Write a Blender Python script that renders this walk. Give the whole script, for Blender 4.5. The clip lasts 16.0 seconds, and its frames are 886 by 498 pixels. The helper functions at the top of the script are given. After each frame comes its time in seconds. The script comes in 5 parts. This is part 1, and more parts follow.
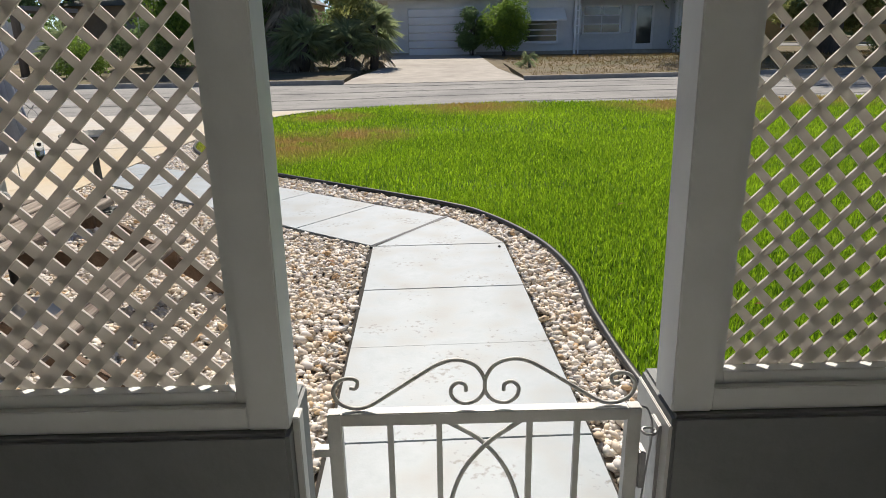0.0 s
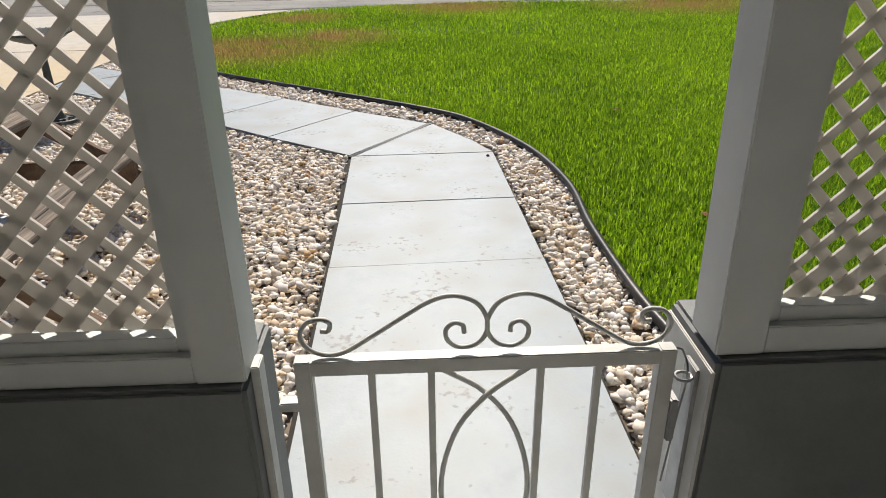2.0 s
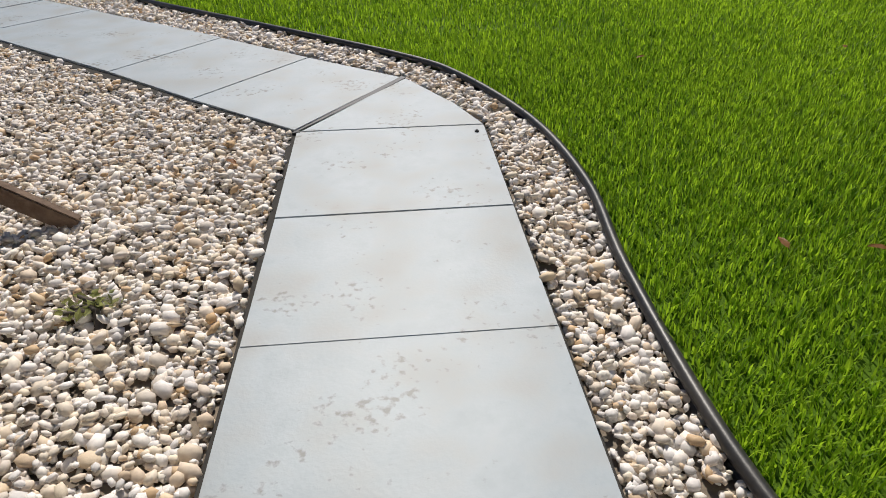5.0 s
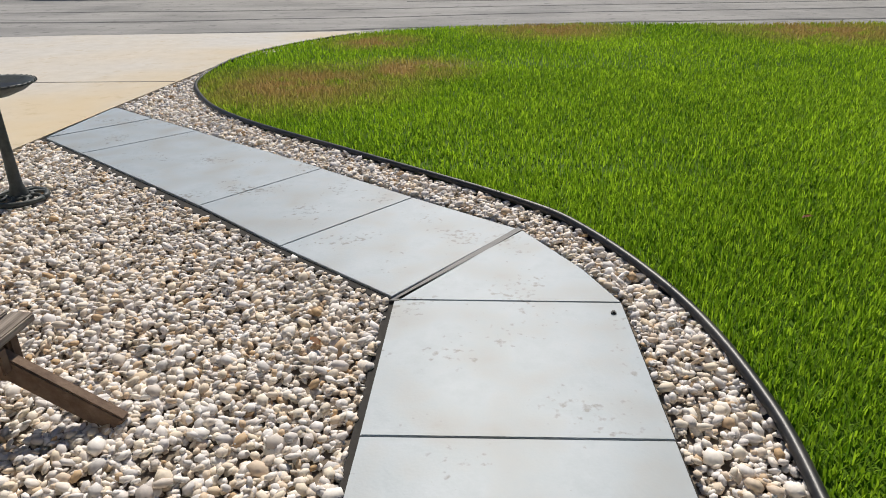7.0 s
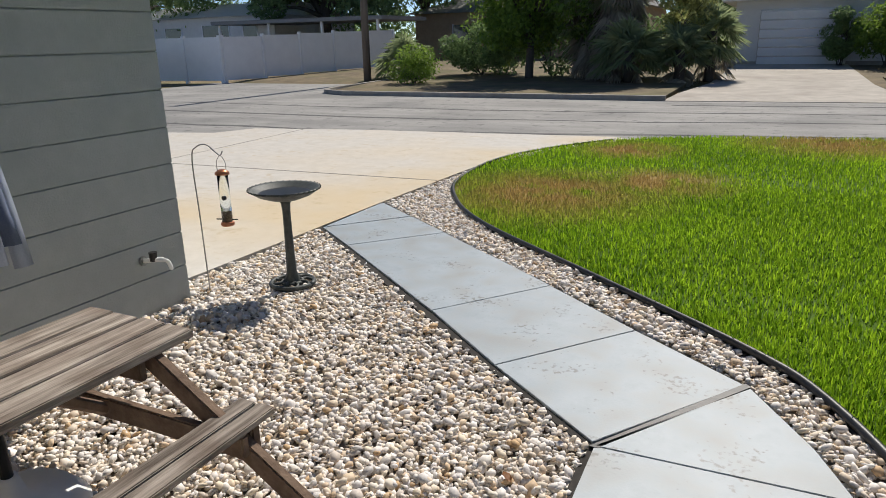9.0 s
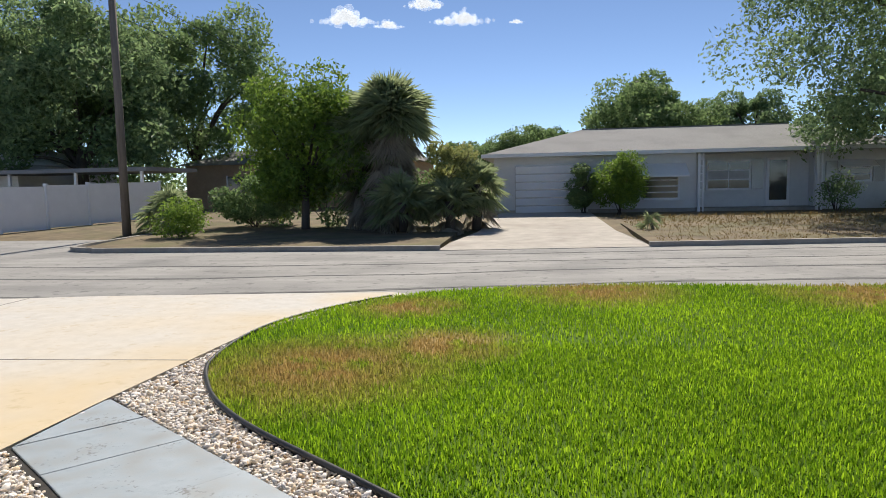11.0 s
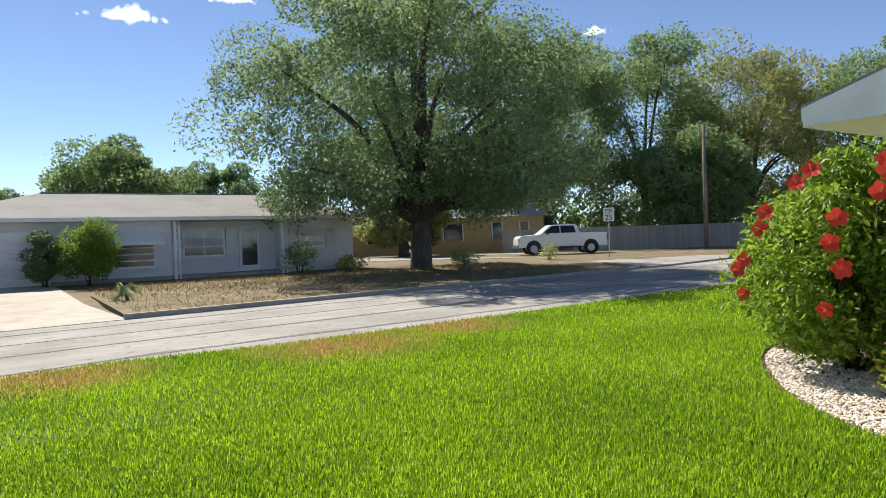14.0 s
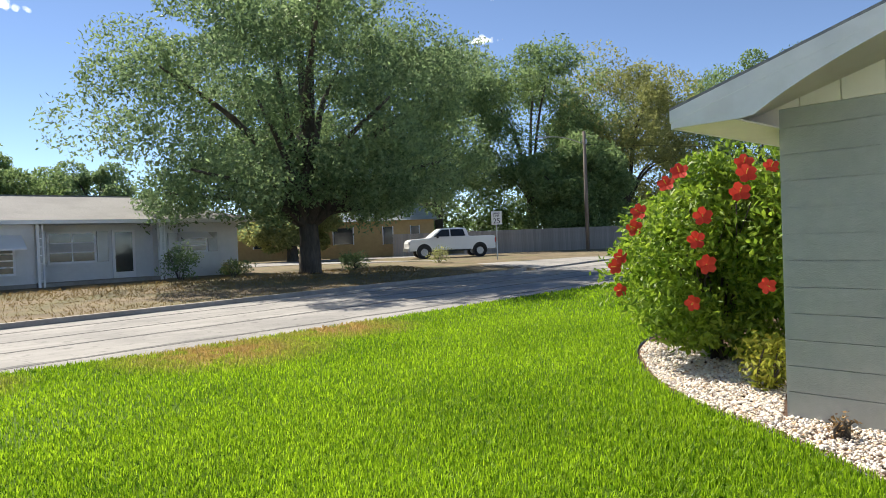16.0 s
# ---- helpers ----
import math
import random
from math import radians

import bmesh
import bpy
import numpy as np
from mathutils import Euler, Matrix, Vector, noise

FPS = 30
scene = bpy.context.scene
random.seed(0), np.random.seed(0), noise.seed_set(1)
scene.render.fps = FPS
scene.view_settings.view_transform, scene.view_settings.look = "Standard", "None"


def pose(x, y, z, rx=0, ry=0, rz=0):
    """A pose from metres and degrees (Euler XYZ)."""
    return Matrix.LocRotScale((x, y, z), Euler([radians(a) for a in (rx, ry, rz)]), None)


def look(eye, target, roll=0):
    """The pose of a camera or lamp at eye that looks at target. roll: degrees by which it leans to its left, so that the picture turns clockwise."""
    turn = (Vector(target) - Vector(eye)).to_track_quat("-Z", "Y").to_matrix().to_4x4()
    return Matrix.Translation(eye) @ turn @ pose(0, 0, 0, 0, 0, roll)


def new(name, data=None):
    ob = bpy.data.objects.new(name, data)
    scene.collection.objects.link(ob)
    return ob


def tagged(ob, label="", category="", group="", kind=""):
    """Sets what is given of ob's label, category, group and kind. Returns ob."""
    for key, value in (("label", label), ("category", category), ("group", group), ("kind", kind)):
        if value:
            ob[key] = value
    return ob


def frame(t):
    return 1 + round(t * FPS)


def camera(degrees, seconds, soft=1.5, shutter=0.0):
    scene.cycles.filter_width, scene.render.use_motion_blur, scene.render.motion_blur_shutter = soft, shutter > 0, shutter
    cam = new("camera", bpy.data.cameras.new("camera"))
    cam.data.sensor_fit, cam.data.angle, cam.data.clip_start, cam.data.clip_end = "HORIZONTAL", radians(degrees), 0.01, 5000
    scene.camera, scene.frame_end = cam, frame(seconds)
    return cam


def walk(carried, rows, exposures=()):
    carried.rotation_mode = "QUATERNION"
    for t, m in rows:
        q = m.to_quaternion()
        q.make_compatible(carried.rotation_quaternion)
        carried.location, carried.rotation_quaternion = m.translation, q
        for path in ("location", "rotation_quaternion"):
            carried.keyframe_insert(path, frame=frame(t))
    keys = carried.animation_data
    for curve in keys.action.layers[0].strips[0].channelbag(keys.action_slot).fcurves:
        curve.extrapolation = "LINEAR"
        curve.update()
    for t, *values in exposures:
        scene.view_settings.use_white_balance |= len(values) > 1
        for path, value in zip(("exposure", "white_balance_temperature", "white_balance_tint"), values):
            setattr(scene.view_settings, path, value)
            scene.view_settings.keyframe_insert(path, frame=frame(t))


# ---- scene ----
cam = camera(66.1, 16.0, 0.9)
PATH = [
    (0, (0.092, -0.155, 1.391), (0.121, 1.749, 0.779), -0.9),
    (0.5, (0.083, -0.13, 1.362), (0.115, 1.77, 0.741), -0.9),
    (1, (0.046, -0.094, 1.324), (0.084, 1.792, 0.66), -0.9),
    (1.5, (0.035, -0.041, 1.31), (0.083, 1.807, 0.546), -0.8),
    (2, (0.08, 0.115, 1.3), (0.155, 1.921, 0.444), -0.7),
    (2.5, (0.122, 0.329, 1.291), (0.217, 2.111, 0.389), -0.3),
    (2.7, (0.119, 0.42, 1.277), (0.218, 2.205, 0.382), -0.1),
    (3, (0.126, 0.623, 1.274), (0.219, 2.382, 0.326), -0.4),
    (3.2, (0.155, 0.735, 1.28), (0.246, 2.485, 0.316), -0.7),
    (5.5, (0.197, 1.362, 1.276), (0.3, 3.034, 0.182), -0.5),
    (6, (0.196, 1.618, 1.288), (0.307, 3.291, 0.197), -0.5),
    (6.5, (0.12, 1.842, 1.306), (0.237, 3.544, 0.261), -0.4),
    (7, (0.073, 1.884, 1.315), (-0.074, 3.697, 0.482), -0.8),
    (7.5, (0.079, 1.798, 1.334), (-0.562, 3.565, 0.649), -1.2),
    (8, (0.168, 1.741, 1.364), (-0.664, 3.446, 0.73), -1.2),
    (8.2, (0.209, 1.724, 1.415), (-0.639, 3.421, 0.781), -1.5),
    (10.3, (0.1, 2.572, 1.584), (-0.572, 4.425, 1.243), -1.3),
    (10.5, (0.086, 2.655, 1.591), (-0.471, 4.554, 1.302), -1.2),
    (11, (0.072, 2.793, 1.608), (-0.201, 4.765, 1.419), -1.2),
    (11.5, (0.111, 2.845, 1.62), (0.174, 4.84, 1.495), -1.2),
    (12, (0.086, 2.867, 1.623), (0.438, 4.834, 1.535), -1.4),
    (12.5, (0.096, 2.854, 1.619), (0.661, 4.772, 1.556), -1.6),
    (13, (0.111, 2.865, 1.633), (0.876, 4.713, 1.585), -1.8),
    (13.5, (0.155, 2.851, 1.644), (1.105, 4.61, 1.604), -1.8),
    (14, (0.184, 2.864, 1.636), (1.303, 4.522, 1.601), -1.9),
    (14.5, (0.181, 2.872, 1.633), (1.43, 4.434, 1.601), -2.0),
    (15, (0.198, 2.868, 1.615), (1.518, 4.37, 1.585), -2.1),
    (15.5, (0.256, 2.846, 1.597), (1.605, 4.323, 1.567), -2.2),
    (16, (0.269, 2.895, 1.58), (1.636, 4.354, 1.547), -2.2),
]
walk(cam, [(t, look(eye, target, roll)) for t, eye, target, roll in PATH], ((0, 0.25, 6700, 12), (2.7, 0.15, 6700, 12), (3.2, -0.02, 6550, 12), (8.2, 0.0, 6500, 11), (11, 0.36, 6700, 11), (12.5, 0.63, 6900, 10), (16, 0.92, 6900, 10)))

# ---- world, sun, exposure ----
SUN_UP = radians(47)
world = bpy.data.worlds.new("sky")
scene.world = world
world.use_nodes = True
wn = world.node_tree.nodes
sky = wn.new("ShaderNodeTexSky")
sky.sky_type = "NISHITA"
sky.sun_disc = False
sky.sun_elevation = SUN_UP
sky.sun_rotation = 0.0
sky.air_density, sky.dust_density, sky.ozone_density = 0.5, 0.0, 2.4
wn["Background"].inputs["Strength"].default_value = 0.105
world.node_tree.links.new(sky.outputs[0], wn["Background"].inputs["Color"])
sun = new("sun", bpy.data.lights.new("sun", "SUN"))
sun.data.energy, sun.data.angle, sun.data.color = 4.7, radians(0.5), (1.0, 0.94, 0.83)
sun.matrix_world = look((0, 0, 0), (0.0, -math.cos(SUN_UP), -math.sin(SUN_UP)))

# ---- materials ----
rnd = random.Random(4)
rng = np.random.default_rng(7)


def mat(name, c1, c2, scale=20.0, rough=0.7, bump=0.0, bscale=None, metal=0.0, stain=None, sscale=1.5, samount=0.5, vary=0.0, island=False, stretch=(1, 1, 1), spec=0.4):
    """A procedural surface: fine grain between c1 and c2, broad stains, bump; vary: tone by object or island."""
    m = bpy.data.materials.new(name)
    m.use_nodes = True
    nt = m.node_tree
    n, li = nt.nodes, nt.links.new
    p = n["Principled BSDF"]
    tc, mp = n.new("ShaderNodeTexCoord"), n.new("ShaderNodeMapping")
    mp.inputs["Scale"].default_value = stretch
    li(tc.outputs["Object"], mp.inputs["Vector"])
    fine = n.new("ShaderNodeTexNoise")
    fine.inputs["Scale"].default_value, fine.inputs["Detail"].default_value, fine.inputs["Roughness"].default_value = scale, 5, 0.65
    li(mp.outputs[0], fine.inputs["Vector"])
    ramp = n.new("ShaderNodeValToRGB")
    ramp.color_ramp.elements[0].position, ramp.color_ramp.elements[1].position = 0.3, 0.7
    ramp.color_ramp.elements[0].color, ramp.color_ramp.elements[1].color = (*c1, 1), (*c2, 1)
    li(fine.outputs["Fac"], ramp.inputs["Fac"])
    col = ramp.outputs["Color"]
    if stain:
        broad = n.new("ShaderNodeTexNoise")
        broad.inputs["Scale"].default_value, broad.inputs["Detail"].default_value = sscale, 6
        li(tc.outputs["Object"], broad.inputs["Vector"])
        r2 = n.new("ShaderNodeMapRange")
        r2.inputs["From Min"].default_value, r2.inputs["From Max"].default_value, r2.inputs["To Max"].default_value = 0.45, 0.75, samount
        li(broad.outputs["Fac"], r2.inputs["Value"])
        mx = n.new("ShaderNodeMixRGB")
        mx.inputs["Color2"].default_value = (*stain, 1)
        li(r2.outputs[0], mx.inputs["Fac"])
        li(col, mx.inputs["Color1"])
        col = mx.outputs[0]
    if vary:
        src = n.new("ShaderNodeNewGeometry").outputs["Random Per Island"] if island else n.new("ShaderNodeObjectInfo").outputs["Random"]
        mr = n.new("ShaderNodeMapRange")
        mr.inputs["To Min"].default_value, mr.inputs["To Max"].default_value = 1 - vary, 1 + vary
        li(src, mr.inputs["Value"])
        hs = n.new("ShaderNodeHueSaturation")
        li(mr.outputs[0], hs.inputs["Value"])
        li(col, hs.inputs["Color"])
        col = hs.outputs[0]
    li(col, p.inputs["Base Color"])
    p.inputs["Roughness"].default_value, p.inputs["Metallic"].default_value = rough, metal
    p.inputs["Specular IOR Level"].default_value = spec
    if bump:
        fb = fine
        if bscale:
            fb = n.new("ShaderNodeTexNoise")
            fb.inputs["Scale"].default_value, fb.inputs["Detail"].default_value = bscale, 5
            li(mp.outputs[0], fb.inputs["Vector"])
        b = n.new("ShaderNodeBump")
        b.inputs["Strength"].default_value, b.inputs["Distance"].default_value = bump, 0.01
        li(fb.outputs["Fac"], b.inputs["Height"])
        li(b.outputs[0], p.inputs["Normal"])
    return m


def leafy(name, c1, c2, glow=0.4, gloss=0.25, scale=0.6, dry=None):
    """Leaves: tone by island and by place, light passing through; dry: patches of straw where broad noise is high."""
    m = bpy.data.materials.new(name)
    m.use_nodes = True
    nt = m.node_tree
    n, li = nt.nodes, nt.links.new
    geo, tc = n.new("ShaderNodeNewGeometry"), n.new("ShaderNodeTexCoord")
    no = n.new("ShaderNodeTexNoise")
    no.inputs["Scale"].default_value, no.inputs["Detail"].default_value = scale, 4
    li(tc.outputs["Object"], no.inputs["Vector"])
    add = n.new("ShaderNodeMath")
    add.operation = "ADD"
    li(no.outputs["Fac"], add.inputs[0])
    li(geo.outputs["Random Per Island"], add.inputs[1])
    mr = n.new("ShaderNodeMapRange")
    mr.inputs["From Min"].default_value, mr.inputs["From Max"].default_value = 0.3, 1.5
    li(add.outputs[0], mr.inputs["Value"])
    mx = n.new("ShaderNodeMixRGB")
    mx.inputs["Color1"].default_value, mx.inputs["Color2"].default_value = (*c1, 1), (*c2, 1)
    li(mr.outputs[0], mx.inputs["Fac"])
    col = mx.outputs[0]
    if dry:
        col = dried(n, li, tc, col, dry)
    p = n["Principled BSDF"]
    p.inputs["Roughness"].default_value, p.inputs["Specular IOR Level"].default_value = 0.5, gloss
    tr = n.new("ShaderNodeBsdfTranslucent")
    ms = n.new("ShaderNodeMixShader")
    ms.inputs[0].default_value = glow
    li(col, p.inputs["Base Color"])
    li(col, tr.inputs["Color"])
    li(p.outputs[0], ms.inputs[1])
    li(tr.outputs[0], ms.inputs[2])
    li(ms.outputs[0], n["Material Output"].inputs["Surface"])
    return m


DRY = ((-1.85, 8.5, 1.5), (-0.9, 9.4, 1.0), (0.9, 12.8, 1.5), (4.8, 12.6, 1.9), (7.3, 13.2, 1.6), (-1.6, 11.5, 0.9))


def dried(n, li, tc, col, straw):
    """Straw-coloured worn places of the lawn, broken up by noise."""
    total = None
    for x, y, r in DRY:
        d = n.new("ShaderNodeVectorMath")
        d.operation = "DISTANCE"
        d.inputs[1].default_value = (x, y, 0.03)
        li(tc.outputs["Object"], d.inputs[0])
        f = n.new("ShaderNodeMapRange")
        f.inputs["From Min"].default_value, f.inputs["From Max"].default_value = r, r * 0.25
        f.inputs["To Max"].default_value = 0.95
        li(d.outputs["Value"], f.inputs["Value"])
        if total is None:
            total = f.outputs[0]
        else:
            a = n.new("ShaderNodeMath")
            a.operation = "MAXIMUM"
            li(total, a.inputs[0])
            li(f.outputs[0], a.inputs[1])
            total = a.outputs[0]
    no = n.new("ShaderNodeTexNoise")
    no.inputs["Scale"].default_value, no.inputs["Detail"].default_value = 2.5, 6
    li(tc.outputs["Object"], no.inputs["Vector"])
    r = n.new("ShaderNodeMapRange")
    r.inputs["From Min"].default_value, r.inputs["From Max"].default_value = 0.28, 0.5
    li(no.outputs["Fac"], r.inputs["Value"])
    mu = n.new("ShaderNodeMath")
    mu.operation = "MULTIPLY"
    li(total, mu.inputs[0])
    li(r.outputs[0], mu.inputs[1])
    mx = n.new("ShaderNodeMixRGB")
    mx.inputs["Color2"].default_value = (*straw, 1)
    li(mu.outputs[0], mx.inputs["Fac"])
    li(col, mx.inputs["Color1"])
    return mx.outputs[0]


STRAW = (0.38, 0.26, 0.10)
M_grass = leafy("grass_blade", (0.04, 0.14, 0.006), (0.41, 0.61, 0.03), 0.6, 0.25, 0.5, STRAW)
M_turf = leafy("turf", (0.055, 0.11, 0.01), (0.11, 0.19, 0.018), 0.0, 0.02, 30.0, STRAW)
M_slab = mat("painted_concrete", (0.29, 0.34, 0.38), (0.355, 0.405, 0.45), 9, 0.53, 0.06, 90, stain=(0.25, 0.245, 0.225), sscale=4.5, samount=0.7, vary=0.03, spec=0.5)


def specks(m, scale, tone, lo, hi):
    """Small dark flecks of dirt scattered over a surface."""
    n, li = m.node_tree.nodes, m.node_tree.links.new
    p = n["Principled BSDF"]
    src = p.inputs["Base Color"].links[0].from_socket
    tc, a, b = n.new("ShaderNodeTexCoord"), n.new("ShaderNodeTexNoise"), n.new("ShaderNodeTexNoise")
    a.inputs["Scale"].default_value, a.inputs["Detail"].default_value = scale, 3
    b.inputs["Scale"].default_value, b.inputs["Detail"].default_value = 3.2, 3
    li(tc.outputs["Object"], a.inputs["Vector"])
    li(tc.outputs["Object"], b.inputs["Vector"])
    ad = n.new("ShaderNodeMath")
    ad.operation = "ADD"
    li(a.outputs["Fac"], ad.inputs[0])
    li(b.outputs["Fac"], ad.inputs[1])
    r = n.new("ShaderNodeMapRange")
    r.inputs["From Min"].default_value, r.inputs["From Max"].default_value, r.inputs["To Max"].default_value = lo, hi, 0.7
    li(ad.outputs[0], r.inputs["Value"])
    mx = n.new("ShaderNodeMixRGB")
    mx.inputs["Color2"].default_value = (*tone, 1)
    li(r.outputs[0], mx.inputs["Fac"])
    li(src, mx.inputs["Color1"])
    li(mx.outputs[0], p.inputs["Base Color"])


specks(M_slab, 34, (0.14, 0.135, 0.12), 1.17, 1.3)
M_concrete = mat("driveway_concrete", (0.50, 0.475, 0.435), (0.59, 0.565, 0.525), 5, 0.85, 0.15, 120, stain=(0.64, 0.50, 0.30), sscale=0.35, samount=0.4)
M_olddrive = mat("old_driveway", (0.36, 0.33, 0.29), (0.50, 0.46, 0.41), 2, 0.9, 0.15, 60, stain=(0.28, 0.24, 0.21), sscale=0.6, samount=0.6)
M_road = mat("worn_asphalt", (0.25, 0.245, 0.235), (0.36, 0.35, 0.335), 1.2, 0.9, 0.3, 140, stain=(0.15, 0.15, 0.15), sscale=0.5, samount=0.75, stretch=(0.25, 1.6, 1))
M_crack = mat("tar", (0.10, 0.10, 0.10), (0.16, 0.16, 0.155), 8, 0.9)
M_kerb = mat("kerb_concrete", (0.28, 0.26, 0.24), (0.42, 0.39, 0.35), 3, 0.9, 0.2, 50, stain=(0.16, 0.15, 0.13), sscale=0.8)
M_soil = mat("soil", (0.10, 0.078, 0.058), (0.27, 0.225, 0.175), 12, 0.95, 0.5)
# browner and darker than bare: the far yard's shadow is put into this colour
M_dirt = mat("dry_ground", (0.10, 0.078, 0.05), (0.24, 0.185, 0.11), 1.4, 0.95, 0.4, 40, stain=(0.10, 0.11, 0.035), sscale=0.5, samount=0.8)
M_gap = mat("joint", (0.03, 0.028, 0.025), (0.05, 0.045, 0.04), 30, 0.95)
M_edging = mat("black_plastic", (0.012, 0.013, 0.014), (0.03, 0.03, 0.032), 25, 0.42, 0.1, stain=(0.09, 0.08, 0.07), sscale=3, samount=0.5)
M_wood = mat("weathered_wood", (0.06, 0.042, 0.03), (0.46, 0.40, 0.345), 34, 0.85, 0.9, 60, stain=(0.10, 0.06, 0.04), sscale=4, samount=0.7, vary=0.18, stretch=(1, 0.06, 1))
M_wood_leg = mat("weathered_leg", (0.11, 0.07, 0.048), (0.22, 0.15, 0.105), 16, 0.85, 0.5, 50, vary=0.1)
M_white = mat("white_paint", (0.78, 0.79, 0.78), (0.84, 0.85, 0.84), 6, 0.5, 0.06, 60, stain=(0.52, 0.52, 0.50), sscale=4, samount=0.3)
M_lattice = leafy("lattice_plastic", (0.74, 0.71, 0.67), (0.80, 0.77, 0.73), 0.3, 0.3, 3.0)


def blots(m, spots, tone):
    """Rust-coloured sprinkler stains about a few places, broken up by noise."""
    n, li = m.node_tree.nodes, m.node_tree.links.new
    p = n["Principled BSDF"]
    src = p.inputs["Base Color"].links[0].from_socket
    tc, no = n.new("ShaderNodeTexCoord"), n.new("ShaderNodeTexNoise")
    no.inputs["Scale"].default_value, no.inputs["Detail"].default_value = 1.6, 5
    li(tc.outputs["Object"], no.inputs["Vector"])
    for x, y, r in spots:
        d, f, a, mx = n.new("ShaderNodeVectorMath"), n.new("ShaderNodeMapRange"), n.new("ShaderNodeMath"), n.new("ShaderNodeMixRGB")
        d.operation, a.operation = "DISTANCE", "MULTIPLY"
        d.inputs[1].default_value = (x, y, 0)
        li(tc.outputs["Object"], d.inputs[0])
        f.inputs["From Min"].default_value, f.inputs["From Max"].default_value, f.inputs["To Max"].default_value = r, r * 0.2, 1.0
        li(d.outputs["Value"], f.inputs["Value"])
        li(f.outputs[0], a.inputs[0])
        li(no.outputs["Fac"], a.inputs[1])
        mx.inputs["Color2"].default_value = (*tone, 1)
        li(a.outputs[0], mx.inputs["Fac"])
        li(src, mx.inputs["Color1"])
        src = mx.outputs[0]
    li(src, p.inputs["Base Color"])


blots(M_concrete, ((-3.6, 6.7, 1.2), (-3.7, 7.7, 1.3), (-3.3, 8.9, 0.9), (-3.2, 10.4, 1.0), (-2.4, 12.2, 0.9), (-4.8, 6.6, 1.0)), (0.58, 0.45, 0.26))
specks(M_concrete, 12, (0.45, 0.36, 0.22), 1.12, 1.4)
specks(M_road, 6, (0.12, 0.12, 0.12), 1.12, 1.3)
M_knee = mat("dark_grey_paint", (0.19, 0.20, 0.203), (0.23, 0.24, 0.243), 7, 0.6, 0.2, 40, stain=(0.27, 0.275, 0.275), sscale=2, samount=0.3)
M_block = mat("grey_green_paint", (0.40, 0.43, 0.415), (0.45, 0.48, 0.465), 10, 0.65, 0.25, 90, stain=(0.29, 0.32, 0.31), sscale=1.2, samount=0.5)
M_soffit = mat("cream_soffit", (0.87, 0.85, 0.78), (0.91, 0.89, 0.82), 5, 0.7, 0.05, stain=(0.68, 0.63, 0.5), sscale=1, samount=0.3)
M_shingle = mat("grey_shingle", (0.20, 0.20, 0.205), (0.31, 0.31, 0.31), 30, 0.95, 0.5, 60, stain=(0.16, 0.16, 0.165), sscale=0.6, samount=0.6)
M_house = mat("pale_stucco", (0.64, 0.65, 0.66), (0.71, 0.72, 0.73), 4, 0.8, 0.15, 60, stain=(0.66, 0.66, 0.66), sscale=0.8, samount=0.3)
M_metal = mat("grey_metal", (0.30, 0.30, 0.30), (0.42, 0.42, 0.42), 20, 0.4, 0.05, metal=0.9)
M_gate = mat("gate_enamel", (0.62, 0.62, 0.60), (0.74, 0.74, 0.72), 14, 0.4, 0.1, 60, stain=(0.40, 0.36, 0.31), sscale=9, samount=0.35)
M_dark = mat("dark_void", (0.012, 0.013, 0.015), (0.025, 0.026, 0.03), 4, 0.3)
M_bath = mat("bronze_green_resin", (0.035, 0.042, 0.04), (0.075, 0.085, 0.082), 30, 0.5, 0.3, stain=(0.12, 0.12, 0.11), sscale=6, samount=0.4)
M_pole = mat("weathered_pole", (0.12, 0.10, 0.085), (0.24, 0.20, 0.17), 6, 0.9, 0.4, stretch=(1, 1, 0.1))
M_vinyl = mat("white_vinyl", (0.78, 0.78, 0.80), (0.84, 0.84, 0.86), 2, 0.5)
M_bark = mat("bark", (0.05, 0.042, 0.035), (0.13, 0.11, 0.09), 6, 0.95, 0.8, 14, stretch=(1, 1, 0.25))
M_oak = leafy("oak_leaf", (0.10, 0.165, 0.08), (0.29, 0.40, 0.185), 0.52, 0.2, 0.5)
M_dkleaf = leafy("dark_leaf", (0.105, 0.17, 0.07), (0.28, 0.39, 0.16), 0.52, 0.2, 0.4)
M_olive = leafy("olive_leaf", (0.20, 0.22, 0.08), (0.40, 0.42, 0.16), 0.55, 0.2, 0.4)
M_lime = leafy("bright_leaf", (0.09, 0.165, 0.03), (0.25, 0.37, 0.06), 0.5, 0.4, 0.8)
M_hib = leafy("hibiscus_leaf", (0.08, 0.18, 0.02), (0.33, 0.46, 0.05), 0.5, 0.6, 1.2)
M_varieg = leafy("yellow_green_leaf", (0.22, 0.28, 0.03), (0.48, 0.46, 0.07), 0.4, 0.4, 2)
M_palm = leafy("palm_frond", (0.18, 0.23, 0.12), (0.38, 0.44, 0.24), 0.6, 0.5, 0.6)
M_deadpalm = leafy("dead_frond", (0.30, 0.27, 0.21), (0.50, 0.46, 0.38), 0.45, 0.2, 0.6)
M_petal = leafy("coral_petal", (0.75, 0.045, 0.035), (0.85, 0.10, 0.06), 0.35, 0.2, 3)
M_yellow = mat("yellow_stamen", (0.8, 0.5, 0.08), (0.85, 0.6, 0.1), 20, 0.6)
